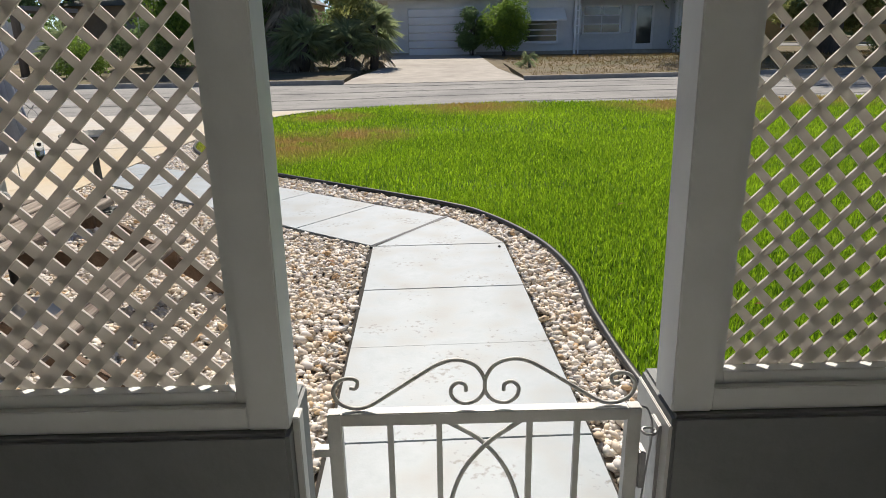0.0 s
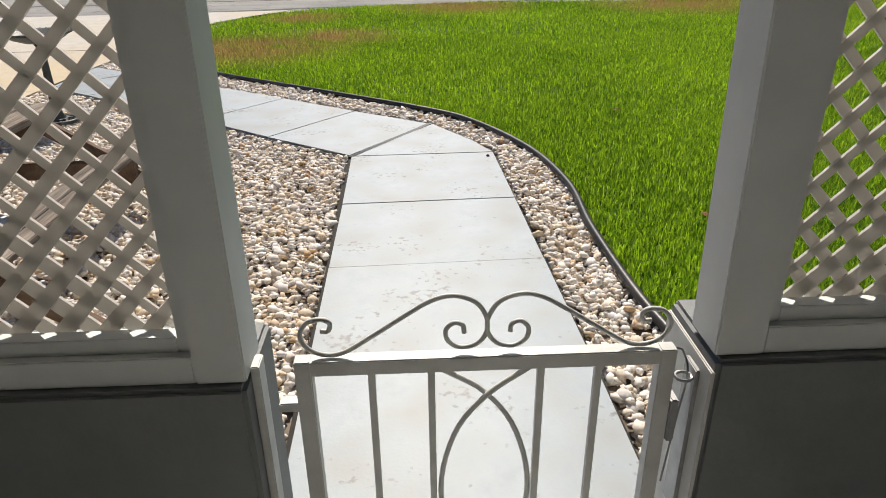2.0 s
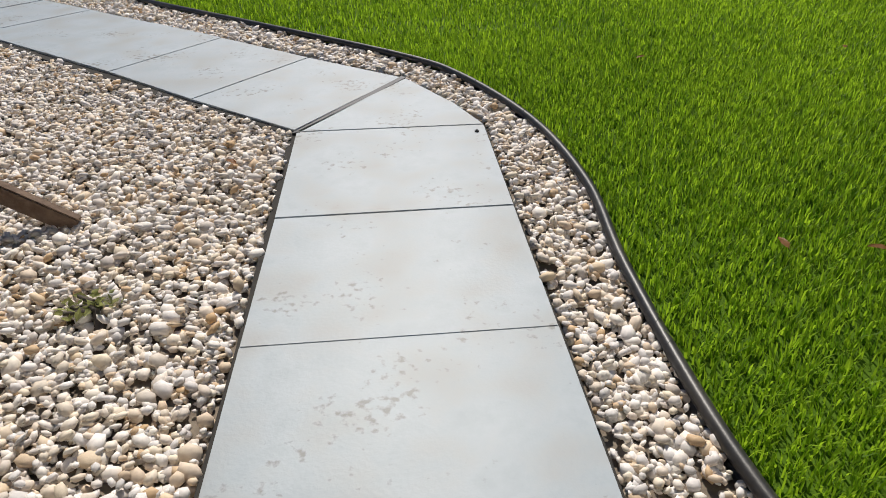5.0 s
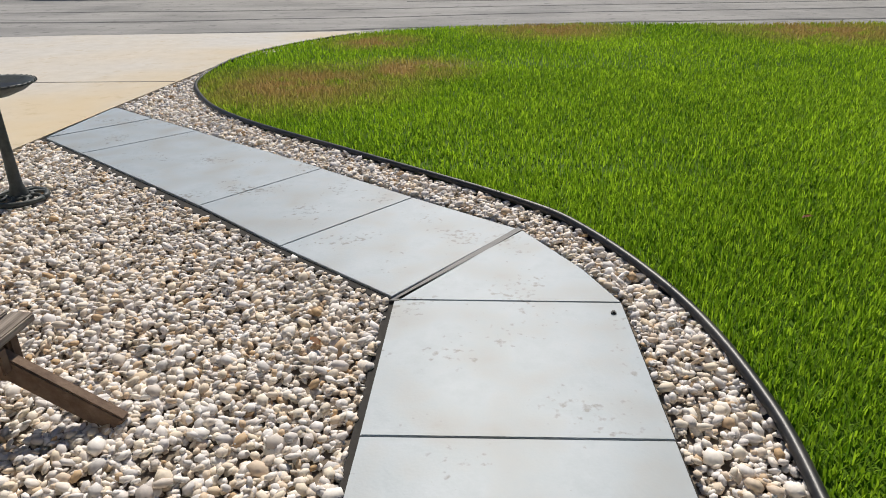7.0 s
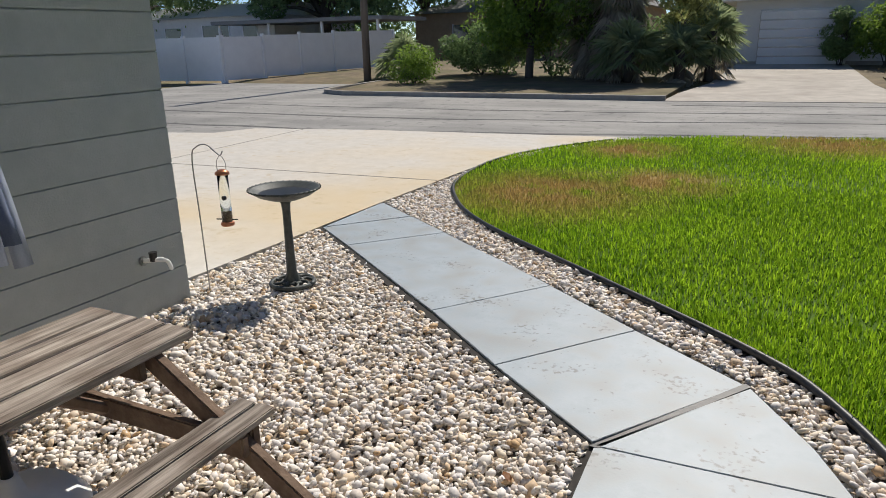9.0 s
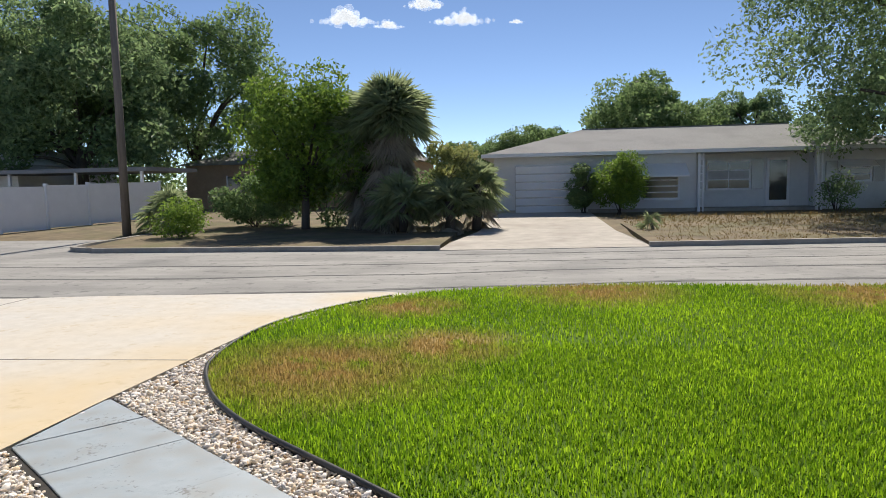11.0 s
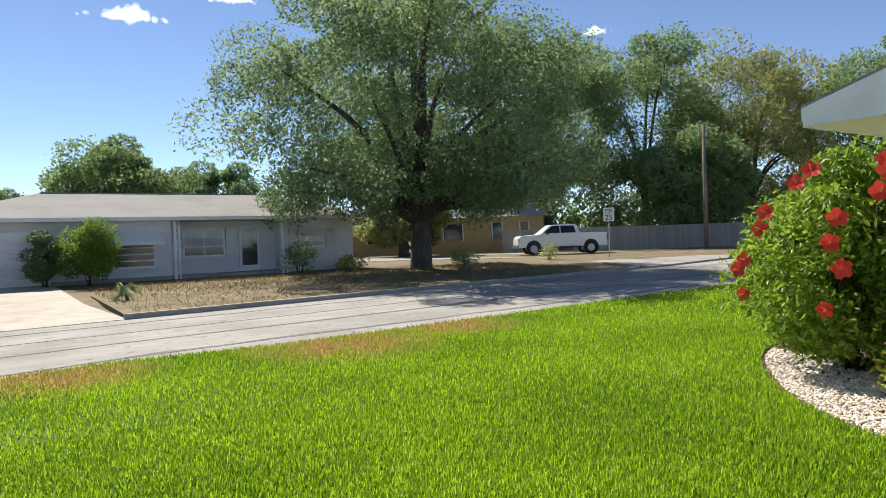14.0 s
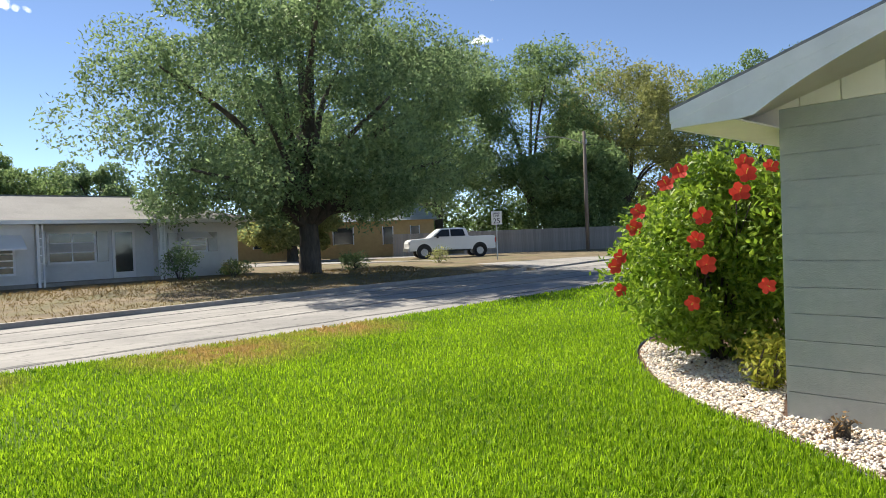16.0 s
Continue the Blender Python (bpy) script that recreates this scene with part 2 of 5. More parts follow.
# one blue canvas in a shaded and a lit tone, light put into colour
M_canvas_shade = mat("shaded_blue_canvas", (0.17, 0.21, 0.32), (0.22, 0.26, 0.38), 200, 0.9, 0.1, stain=(0.30, 0.33, 0.42), sscale=3, samount=0.4)
M_canvas_lit = mat("lit_blue_canvas", (0.46, 0.51, 0.62), (0.54, 0.59, 0.70), 200, 0.9, 0.1)
M_black = mat("black_metal", (0.02, 0.02, 0.02), (0.035, 0.035, 0.035), 20, 0.45, metal=0.3)
M_carwhite = mat("white_car_paint", (0.78, 0.78, 0.79), (0.80, 0.80, 0.81), 2, 0.18, spec=0.6)
M_tyre = mat("rubber", (0.015, 0.015, 0.015), (0.03, 0.03, 0.03), 30, 0.85)
M_redlamp = mat("red_lens", (0.35, 0.02, 0.02), (0.4, 0.03, 0.03), 10, 0.2)
M_yhouse = mat("ochre_stucco", (0.42, 0.29, 0.13), (0.5, 0.36, 0.17), 3, 0.85)
M_tin = mat("tin_roof", (0.42, 0.47, 0.53), (0.55, 0.6, 0.66), 3, 0.35, metal=0.6)
M_oldfence = mat("grey_fence_board", (0.22, 0.20, 0.18), (0.34, 0.31, 0.28), 5, 0.9, 0.2, vary=0.12, stretch=(1, 1, 0.1))
M_copper = mat("copper", (0.45, 0.17, 0.09), (0.55, 0.24, 0.13), 20, 0.35, metal=0.8)
M_ceil = mat("porch_ceiling", (0.78, 0.78, 0.76), (0.84, 0.84, 0.82), 4, 0.7)
M_floor = mat("porch_floor_paint", (0.62, 0.63, 0.62), (0.70, 0.71, 0.70), 6, 0.6, 0.1, 60, stain=(0.45, 0.45, 0.44), sscale=2)
M_lettering = mat("black_lettering", (0.02, 0.02, 0.02), (0.03, 0.03, 0.03), 10, 0.6)
M_sign = mat("sign_white", (0.75, 0.75, 0.75), (0.8, 0.8, 0.8), 5, 0.5)
M_curtain = mat("blind", (0.42, 0.42, 0.42), (0.52, 0.52, 0.52), 3, 0.8)
M_mulch = mat("mulch", (0.05, 0.028, 0.018), (0.13, 0.07, 0.045), 25, 0.95, 0.6)
M_seed = mat("bird_seed", (0.10, 0.075, 0.05), (0.3, 0.24, 0.16), 120, 0.9, 0.4)


def stone_mat(name, island):
    m = bpy.data.materials.new(name)
    m.use_nodes = True
    n, li = m.node_tree.nodes, m.node_tree.links.new
    p = n["Principled BSDF"]
    src = n.new("ShaderNodeNewGeometry").outputs["Random Per Island"] if island else n.new("ShaderNodeObjectInfo").outputs["Random"]
    ramp = n.new("ShaderNodeValToRGB")
    e = ramp.color_ramp.elements
    e[0].position, e[0].color = 0.0, (0.50, 0.45, 0.42, 1)
    e[1].position, e[1].color = 1.0, (0.80, 0.76, 0.73, 1)
    for pos, c in ((0.12, (0.72, 0.62, 0.48)), (0.3, (0.83, 0.79, 0.74)), (0.42, (0.50, 0.33, 0.17)), (0.47, (0.79, 0.73, 0.66)), (0.62, (0.66, 0.62, 0.60)), (0.74, (0.64, 0.50, 0.34)), (0.8, (0.84, 0.80, 0.77)), (0.92, (0.54, 0.51, 0.49))):
        q = e.new(pos)
        q.color = (*c, 1)
    li(src, ramp.inputs["Fac"])
    tc, no = n.new("ShaderNodeTexCoord"), n.new("ShaderNodeTexNoise")
    no.inputs["Scale"].default_value, no.inputs["Detail"].default_value = 55, 5
    li(tc.outputs["Object"], no.inputs["Vector"])
    mr = n.new("ShaderNodeMapRange")
    mr.inputs["To Min"].default_value, mr.inputs["To Max"].default_value = 0.85, 1.3
    li(no.outputs["Fac"], mr.inputs["Value"])
    hs = n.new("ShaderNodeHueSaturation")
    li(ramp.outputs[0], hs.inputs["Color"])
    li(mr.outputs[0], hs.inputs["Value"])
    li(hs.outputs[0], p.inputs["Base Color"])
    p.inputs["Roughness"].default_value = 0.7
    b = n.new("ShaderNodeBump")
    b.inputs["Strength"].default_value, b.inputs["Distance"].default_value = 0.25, 0.004
    li(no.outputs["Fac"], b.inputs["Height"])
    li(b.outputs[0], p.inputs["Normal"])
    return m


M_stone, M_pebble = stone_mat("river_stone", True), stone_mat("river_stone_single", False)


def glass(name, tint=(0.9, 0.95, 0.95)):
    m = bpy.data.materials.new(name)
    m.use_nodes = True
    p = m.node_tree.nodes["Principled BSDF"]
    p.inputs["Base Color"].default_value = (*tint, 1)
    p.inputs["Roughness"].default_value = 0.05
    p.inputs["Transmission Weight"].default_value = 1.0
    p.inputs["IOR"].default_value = 1.2
    return m


M_glass = glass("clear_plastic")
M_pane = mat("window_pane", (0.03, 0.035, 0.04), (0.05, 0.055, 0.06), 2, 0.08, spec=0.8)

# ---- building helpers ----


def box(bm, x0, x1, y0, y1, z0, z1, m=None, bev=0.0):
    g = bmesh.new()
    bmesh.ops.create_cube(g, size=1)
    for v in g.verts:
        v.co = ((x0 + x1) / 2 + v.co.x * (x1 - x0), (y0 + y1) / 2 + v.co.y * (y1 - y0), (z0 + z1) / 2 + v.co.z * (z1 - z0))
    if bev:
        bmesh.ops.bevel(g, geom=list(g.edges), offset=bev, segments=2, affect="EDGES")
    merge(bm, g, m)


def merge(bm, g, m=None):
    me = bpy.data.meshes.new("scratch")
    if m is not None:
        g.transform(m)
    g.to_mesh(me)
    g.free()
    bm.from_mesh(me)
    bpy.data.meshes.remove(me)


def rod(bm, a, b, r0, r1=None, seg=12):
    """A tapered round bar from a to b."""
    a, b = Vector(a), Vector(b)
    d = b - a
    g = bmesh.new()
    bmesh.ops.create_cone(g, cap_ends=True, segments=seg, radius1=r0, radius2=r0 if r1 is None else r1, depth=d.length)
    merge(bm, g, Matrix.Translation((a + b) / 2) @ d.to_track_quat("Z", "Y").to_matrix().to_4x4())


def lathe(bm, x, y, prof, seg=24):
    """A turned shape about the upright axis at x, y; prof: (radius, height) pairs."""
    rings = [[bm.verts.new((x + r * math.cos(6.2832 * i / seg), y + r * math.sin(6.2832 * i / seg), z)) for i in range(seg)] for r, z in prof]
    for a, b in zip(rings, rings[1:]):
        for i in range(seg):
            bm.faces.new((a[i], a[(i + 1) % seg], b[(i + 1) % seg], b[i]))
    bm.faces.new(rings[0][::-1])
    bm.faces.new(rings[-1])


def tube(bm, pts, r, seg=8, r_end=None):
    """A bent round bar through pts."""
    pts = [Vector(p) for p in pts]
    rings, side = [], None
    for i, p in enumerate(pts):
        d = (pts[min(i + 1, len(pts) - 1)] - pts[max(i - 1, 0)]).normalized()
        side = d.orthogonal().normalized() if side is None else (side - d * side.dot(d)).normalized()
        up = d.cross(side)
        rr = r if r_end is None else r + (r_end - r) * i / (len(pts) - 1)
        rings.append([bm.verts.new(p + (side * math.cos(6.2832 * k / seg) + up * math.sin(6.2832 * k / seg)) * rr) for k in range(seg)])
    for a, b in zip(rings, rings[1:]):
        for k in range(seg):
            bm.faces.new((a[k], a[(k + 1) % seg], b[(k + 1) % seg], b[k]))
    bm.faces.new(rings[0][::-1])
    bm.faces.new(rings[-1])


def smooth_line(pts, n=8):
    """Catmull-Rom points through pts."""
    P = [Vector(p) for p in pts]
    P = [2 * P[0] - P[1], *P, 2 * P[-1] - P[-2]]
    out = []
    for i in range(1, len(P) - 2):
        a, b, c, d = P[i - 1:i + 3]
        for k in range(n):
            t = k / n
            out.append(0.5 * (2 * b + (c - a) * t + (2 * a - 5 * b + 4 * c - d) * t * t + (3 * b - a - 3 * c + d) * t ** 3))
    return out + [P[-2]]


def prism(bm, poly, z0, z1):
    """An upright slab over a flat outline; z0, z1: numbers or functions of x, y."""
    f0 = z0 if callable(z0) else lambda x, y: z0
    f1 = z1 if callable(z1) else lambda x, y: z1
    lo = [bm.verts.new((p[0], p[1], f0(p[0], p[1]))) for p in poly]
    hi = [bm.verts.new((p[0], p[1], f1(p[0], p[1]))) for p in poly]
    bm.faces.new(lo[::-1])
    bm.faces.new(hi)
    for i in range(len(poly)):
        j = (i + 1) % len(poly)
        bm.faces.new((lo[i], lo[j], hi[j], hi[i]))
    bmesh.ops.recalc_face_normals(bm, faces=bm.faces)


def link(name, me, material, parent=None, label="", soft=False):
    me.materials.append(material)
    if soft:
        me.polygons.foreach_set("use_smooth", [True] * len(me.polygons))
    ob = new(name, me)
    if parent is not None:
        ob.parent = parent
        if parent.data is None:
            ob.matrix_parent_inverse = parent.matrix_basis.inverted()
    if label:
        ob["label"] = label
    return ob


def part(name, bm, material, parent=None, label="", soft=False):
    me = bpy.data.meshes.new(name)
    bm.to_mesh(me)
    bm.free()
    return link(name, me, material, parent, label, soft)


def raw(name, v, f, material, parent=None, label="", soft=False):
    me = bpy.data.meshes.new(name)
    me.from_pydata(np.asarray(v).reshape(-1, 3).tolist() if len(v) < 10 else np.asarray(v).reshape(-1, 3), [], f)
    me.update()
    return link(name, me, material, parent, label, soft)


def thing(name, x, y, z, label, category, group=""):
    ob = new(name)
    ob.matrix_basis = Matrix.Translation((x, y, z))
    ob.empty_display_size = 0.1
    return tagged(ob, label, category, group)


def structure(ob, label, category):
    return tagged(ob, label, category, kind="structure")


def bx(*a, m=None, bev=0.0):
    bm = bmesh.new()
    box(bm, *a, m=m, bev=bev)
    return bm


def rodded(a, b, r0, r1=None, seg=12):
    bm = bmesh.new()
    rod(bm, a, b, r0, r1, seg)
    return bm


def lying(poly, z0, z1):
    bm = bmesh.new()
    prism(bm, poly, z0, z1)
    return bm


def tubed(pts, r, seg=8, r_end=None):
    bm = bmesh.new()
    tube(bm, pts, r, seg, r_end)
    return bm


def rise(x, y):
    """Height of the ground: flat, then a gentle rise to the house across the road."""
    t = min(max((y - 20.5) / 11.5, 0), 1)
    return 0.24 * t * t * (3 - 2 * t)


def unit(v):
    return v / np.maximum(np.linalg.norm(v, axis=1, keepdims=True), 1e-9)


def leaf_cloud(pts, size, droop=0.0, ratio=0.45):
    """A pointed, folded leaf at each point: vertices and faces."""
    n = len(pts)
    d = unit(rng.normal(size=(n, 3)) + np.array([0, 0, -droop]))
    s = unit(np.cross(d, rng.normal(size=(n, 3))))
    up = np.cross(d, s)
    L = size * rng.uniform(0.6, 1.3, (n, 1))
    v = np.stack([pts - d * L * 0.5, pts + s * L * ratio * 0.5 + up * L * 0.08, pts + d * L * 0.5, pts - s * L * ratio * 0.5 + up * L * 0.08], 1).reshape(-1, 3)
    b = np.arange(n)[:, None] * 4
    return v, np.concatenate([b + np.array([[0, 1, 2]]), b + np.array([[0, 2, 3]])], 1).reshape(-1, 3)


def clumps(blobs, per, lump=0.25):
    """Points gathered near the skins of ellipsoids (x, y, z, rx, ry, rz)."""
    out = []
    for x, y, z, rx, ry, rz in blobs:
        d = unit(rng.normal(size=(per, 3)))
        r = rng.uniform(0.35, 1.0, (per, 1)) ** 0.5 + rng.normal(size=(per, 1)) * lump * 0.3
        out.append(np.array([x, y, z]) + d * r * np.array([rx, ry, rz]))
    return np.concatenate(out)


def crown_blobs(x, y, z, rx, ry, rz, n, r, seed, low=-1.0):
    """Clumps spread through a large ellipsoid, most of them towards its skin."""
    q = random.Random(seed)
    out = []
    while len(out) < n:
        d = Vector((q.gauss(0, 1), q.gauss(0, 1), q.gauss(0, 1))).normalized()
        if d.z < low:
            continue
        k = q.uniform(0.35, 1.0) ** 0.6
        s = r * q.uniform(0.6, 1.35)
        out.append((x + d.x * rx * k, y + d.y * ry * k, z + d.z * rz * k, s, s, s * 0.75))
    return out


def tree(name, x, y, height, rx, ry, rz, zc, n, r, per, size, material, label, seed, trunk=0.3, category="tree", limbs=9, low=-0.75, fork=0.3, group="", skirt=()):
    """A tapered trunk with limbs to its clumps, and a crown of many leaves."""
    z = rise(x, y)
    t = thing(name, x, y, z, label, category, group)
    blobs = crown_blobs(x, y, z + zc, rx, ry, rz, n, r, seed, low)
    if skirt:
        blobs += crown_blobs(x, y, z + skirt[0], skirt[1], skirt[2], skirt[3], skirt[4], skirt[5], seed + 9)
    q = random.Random(seed + 50)
    bm = bmesh.new()
    top = z + height * fork
    tube(bm, [(x, y, z - 0.1), (x, y, z + 0.12), (x + 0.03, y, z + height * fork * 0.5), (x, y + 0.05, top)], trunk * 1.25, 12, trunk * 0.8)
    for b in q.sample(blobs, min(limbs, n)):
        mid = (x + (b[0] - x) * 0.4 + q.uniform(-.3, .3), y + (b[1] - y) * 0.4, top + (b[2] - top) * 0.6 - 0.1)
        tube(bm, smooth_line([(x, y, top - 0.25 * height * fork), mid, (b[0], b[1], b[2])], 5), trunk * 0.5, 7, trunk * 0.1)
    part("trunk", bm, M_bark, t, soft=True)
    v, f = leaf_cloud(clumps(blobs, per), size, 0.2)
    raw("crown", v, f, material, t)
    return t


def shrub(name, x, y, rx, ry, h, n, size, material, label, seed, z0=None, stems=6, r=0.5, category="bush", group=""):
    z = rise(x, y) if z0 is None else z0
    t = thing(name, x, y, z, label, category, group)
    q = random.Random(seed)
    bm = bmesh.new()
    for i in range(stems):
        tube(bm, [(x + q.uniform(-.1, .1), y + q.uniform(-.1, .1), z - 0.03), (x + q.uniform(-rx, rx) * .4, y + q.uniform(-ry, ry) * .4, z + h * .4), (x + q.uniform(-rx, rx) * .7, y + q.uniform(-ry, ry) * .7, z + h * .75)], 0.02, 6, 0.006)
    part("stem", bm, M_bark, t, soft=True)
    blobs = crown_blobs(x, y, z + h * 0.49, rx * 0.82, ry * 0.82, h * 0.44, 34, min(rx, ry) * r, seed)
    v, f = leaf_cloud(clumps(blobs, n // 34), size, 0.1)
    v[:, 2] = np.maximum(v[:, 2], z + 0.02)
    raw("foliage", v, f, material, t)
    return t


def fan_palm(name, x, y, h, r, fronds, label, seed, skirt=0, group="", trunk=0.16):
    """A fan palm: ringed trunk, fans of pointed leaflets on stalks, a skirt of dead ones."""
    z = rise(x, y)
    t = thing(name, x, y, z, label, "palm", group)
    q = random.Random(seed)
    part("trunk", tubed([(x, y, z - 0.1), (x + .05, y, z + h * .5), (x, y, z + h)], trunk, 10, trunk * 0.9), M_bark, t, soft=True)

    def fans(count, lo, hi, length):
        V, F = [], []
        for _ in range(count):
            a, e = q.uniform(0, 6.283), q.uniform(lo, hi)
            d = Vector((math.cos(a) * math.cos(e), math.sin(a) * math.cos(e), math.sin(e)))
            base = Vector((x, y, z + h - q.uniform(0, 0.3 + (h * 0.7 if hi < 0 else 0))))
            hub = base + d * length * 0.45
            side = d.cross(Vector((0, 0, 1))).normalized()
            w = side.cross(d)
            k = len(V)
            V += [base + side * .012, base - side * .012, hub]
            F.append((k, k + 1, k + 2))
            for i in range(21):
                u = (i - 10) / 10 * 1.7
                tip = hub + (d * math.cos(u) + side * math.sin(u)) * length * 0.6 * q.uniform(.7, 1.1) - Vector((0, 0, length * (.18 + .13 * abs(u)))) + w * q.uniform(-.05, .05)
                mid = hub + (tip - hub) * 0.45 + Vector((0, 0, length * .05))
                ac = (tip - hub).cross(w).normalized() * length * 0.024
                k = len(V)
                V += [hub, mid + ac, tip, mid - ac]
                F += [(k, k + 1, k + 2), (k, k + 2, k + 3)]
        return [tuple(v) for v in V], F

    v, f = fans(fronds, -0.4, 1.45, r)
    raw("fronds", v, f, M_palm, t)
    if skirt:
        v, f = fans(skirt, -1.4, -0.6, r * 0.85)
        raw("dead_fronds", v, f, M_deadpalm, t, "hanging dry grey-brown fronds")
    return t

# ---- ground, road, drives, lawn ----
LAWN_EDGE = [tuple(p) for p in smooth_line([(1.25, 1.25, 0), (1.03, 1.8, 0), (0.93, 2.25, 0), (0.90, 3.0, 0), (0.92, 3.62, 0), (0.81, 4.29, 0), (0.52, 4.97, 0), (0.18, 5.38, 0), (-0.8, 6.18, 0), (-1.98, 7.14, 0), (-2.62, 7.95, 0), (-3.0, 8.9, 0), (-3.0, 10.5, 0), (-2.15, 12.2, 0), (-0.9, 13.05, 0), (1.5, 13.55, 0)], 8)]


def near_road(x):
    """Near edge of the road."""
    return 12.3 + (x + 2.1) * 0.22 if x < 2.1 else 13.2 + (x - 2.1) * 0.085


def far_kerb(x):
    return 19.3 if x < -2 else 19.3 + (x + 2) * 0.115


gx = np.concatenate([np.linspace(-900, -60, 8), np.linspace(-50, 70, 61), np.linspace(80, 900, 8)])
gy = np.concatenate([np.linspace(-300, -20, 5), np.linspace(-10, 50, 61), np.linspace(60, 1500, 8)])
gv = np.array([(x, y, rise(x, y) - (0.0 if y > 24 else 0.06)) for y in gy for x in gx])
gf = [(j * len(gx) + i, j * len(gx) + i + 1, (j + 1) * len(gx) + i + 1, (j + 1) * len(gx) + i) for j in range(len(gy) - 1) for i in range(len(gx) - 1)]
structure(raw("ground", gv, gf, M_dirt), "dry sandy ground with thin grass reaching the horizon", "ground")

bed_edge = smooth_line([(4.55, 3.4, 0), (5.0, 4.15, 0), (5.5, 4.85, 0), (6.25, 6.1, 0), (7.3, 7.1, 0), (8.6, 7.9, 0), (10.2, 8.3, 0), (13, 8.6, 0)], 6)
lawn_poly = [(x, y) for x, y, z in LAWN_EDGE] + [(x, near_road(x)) for x in range(4, 40, 3)] + [(40, 8.8)] + [(p.x, p.y) for p in reversed(bed_edge)] + [(4.55, 1.22)]
structure(part("lawn", lying(lawn_poly, -0.055, 0.0), M_turf), "green mown lawn with straw-coloured dry patches", "lawn")

edge_line = [(x, y, 0.015) for x, y, z in LAWN_EDGE[:106]]
structure(part("lawn_edging", tubed(edge_line, 0.021, 8), M_edging, soft=True), "black plastic lawn edging with a rolled rim", "edging")
strip = bmesh.new()
tube(strip, [(x + 0.004, y, -0.03) for x, y, z in LAWN_EDGE[:106]], 0.022, 6)
tube(strip, [(p.x, p.y, 0.0) for p in bed_edge], 0.016, 6)
structure(part("bed_edging", strip, M_edging, soft=True), "black plastic strip bordering the planting bed", "edging")

road_poly = [(-60, 9.0), (-22, 9.6), (-10, 10.9), (-7, 12.0)] + [(x, near_road(x)) for x in (-2.1, 0, 2.1, 6, 10, 20, 30, 45)] + [(90, 19)] + [(90, 31)] + [(36, 24.5), (24.5, 22.4)] + [(x, far_kerb(x)) for x in (22, 16, 10, 4, -2, -11.3)] + [(-12.6, 20.2), (-13, 22), (-14.5, 46), (-22.5, 46), (-20.5, 20.5), (-24, 18.6), (-60, 17.6)]
structure(part("road", lying(road_poly, -0.055, -0.012), M_road), "worn pale grey asphalt road with dark tar patches", "road")
cross = [(24.5, 22.6), (36, 24.7), (60, 30.8), (52, 34), (40, 42), (24, 47), (10, 49), (10, 44), (22, 40), (27, 33), (25.4, 26)]
structure(part("side_street", lying(cross, -0.03, lambda x, y: rise(x, y) + 0.02), M_road), "asphalt side street beyond the corner", "road")
for y0, y1, x0, x1, w, s in ((0.36, 0.40, -40, 40, 0.12, 3), (0.12, 0.11, -12, 24, 0.16, 4), (0.62, 0.6, -30, 30, 0.07, 5), (0.85, 0.84, -2, 34, 0.10, 6)):
    q = random.Random(s)
    line = []
    for i in range(41):
        x = x0 + (x1 - x0) * i / 40
        a, b = max(near_road(x), 11.3), far_kerb(x)
        line.append((x, a + (b - a) * (y0 + (y1 - y0) * i / 40) + q.uniform(-.08, .08), w * q.uniform(.4, 1.3)))
    structure(part("tar_seam", lying([(x, y - h / 2) for x, y, h in line] + [(x, y + h / 2) for x, y, h in reversed(line)], -0.02, -0.007), M_crack), "dark tar-filled crack along the road", "road marking")


def kerb(xs, name="kerb"):
    k = bmesh.new()
    prism(k, [(x, far_kerb(x)) for x in xs] + [(x, far_kerb(x) + 0.16) for x in reversed(xs)], -0.05, 0.11)
    return structure(part(name, k, M_kerb), "weathered concrete kerb along the road", "kerb")


kerb([-11.6, -8, -5, -2.3])
kerb([2.8, 6, 10, 14, 18, 22.3])
tipk = smooth_line([(-11.6, 19.38, 0), (-12.5, 19.75, 0), (-12.95, 20.6, 0), (-13.2, 23, 0), (-14.2, 34, 0)], 6)
structure(part("kerb", lying([(p.x, p.y) for p in tipk] + [(p.x + 0.15, p.y + 0.08) for p in reversed(tipk)], -0.05, 0.11), M_kerb), "rounded concrete kerb at the street corner", "kerb")
endk = smooth_line([(22.3, 22.1, 0), (23.6, 22.5, 0), (24.3, 23.3, 0), (24.9, 26, 0), (26.6, 33, 0)], 6)
structure(part("kerb", lying([(p.x, p.y) for p in endk] + [(p.x - 0.15, p.y + 0.1) for p in reversed(endk)], -0.05, 0.13), M_kerb), "rounded concrete kerb at the street corner", "kerb")
yard = [(-12.7, 20.6)] + [(x, far_kerb(x) + 0.15) for x in (-11.4, -8, -2.4)] + [(-2.4, 24.2), (-13.2, 24.2)]
structure(part("verge", lying(yard, -0.05, lambda x, y: rise(x, y) + 0.045), M_dirt), "dry dirt verge with thin grass and leaf litter", "ground")
yard = [(x, far_kerb(x) + 0.15) for x in (2.9, 8, 14, 22)] + [(24.1, 23.6), (24.5, 26.5), (2.9, 26.5)]
structure(part("front_yard", lying(yard, -0.05, lambda x, y: rise(x, y) + 0.045), M_dirt), "patchy dry front yard with straw-coloured grass", "ground")
drv = [(-2.35, 19.25), (2.85, 19.8), (2.75, 21.0), (2.45, 24.0), (2.35, 32.98), (-1.55, 32.98), (-1.75, 24.0), (-2.2, 21)]
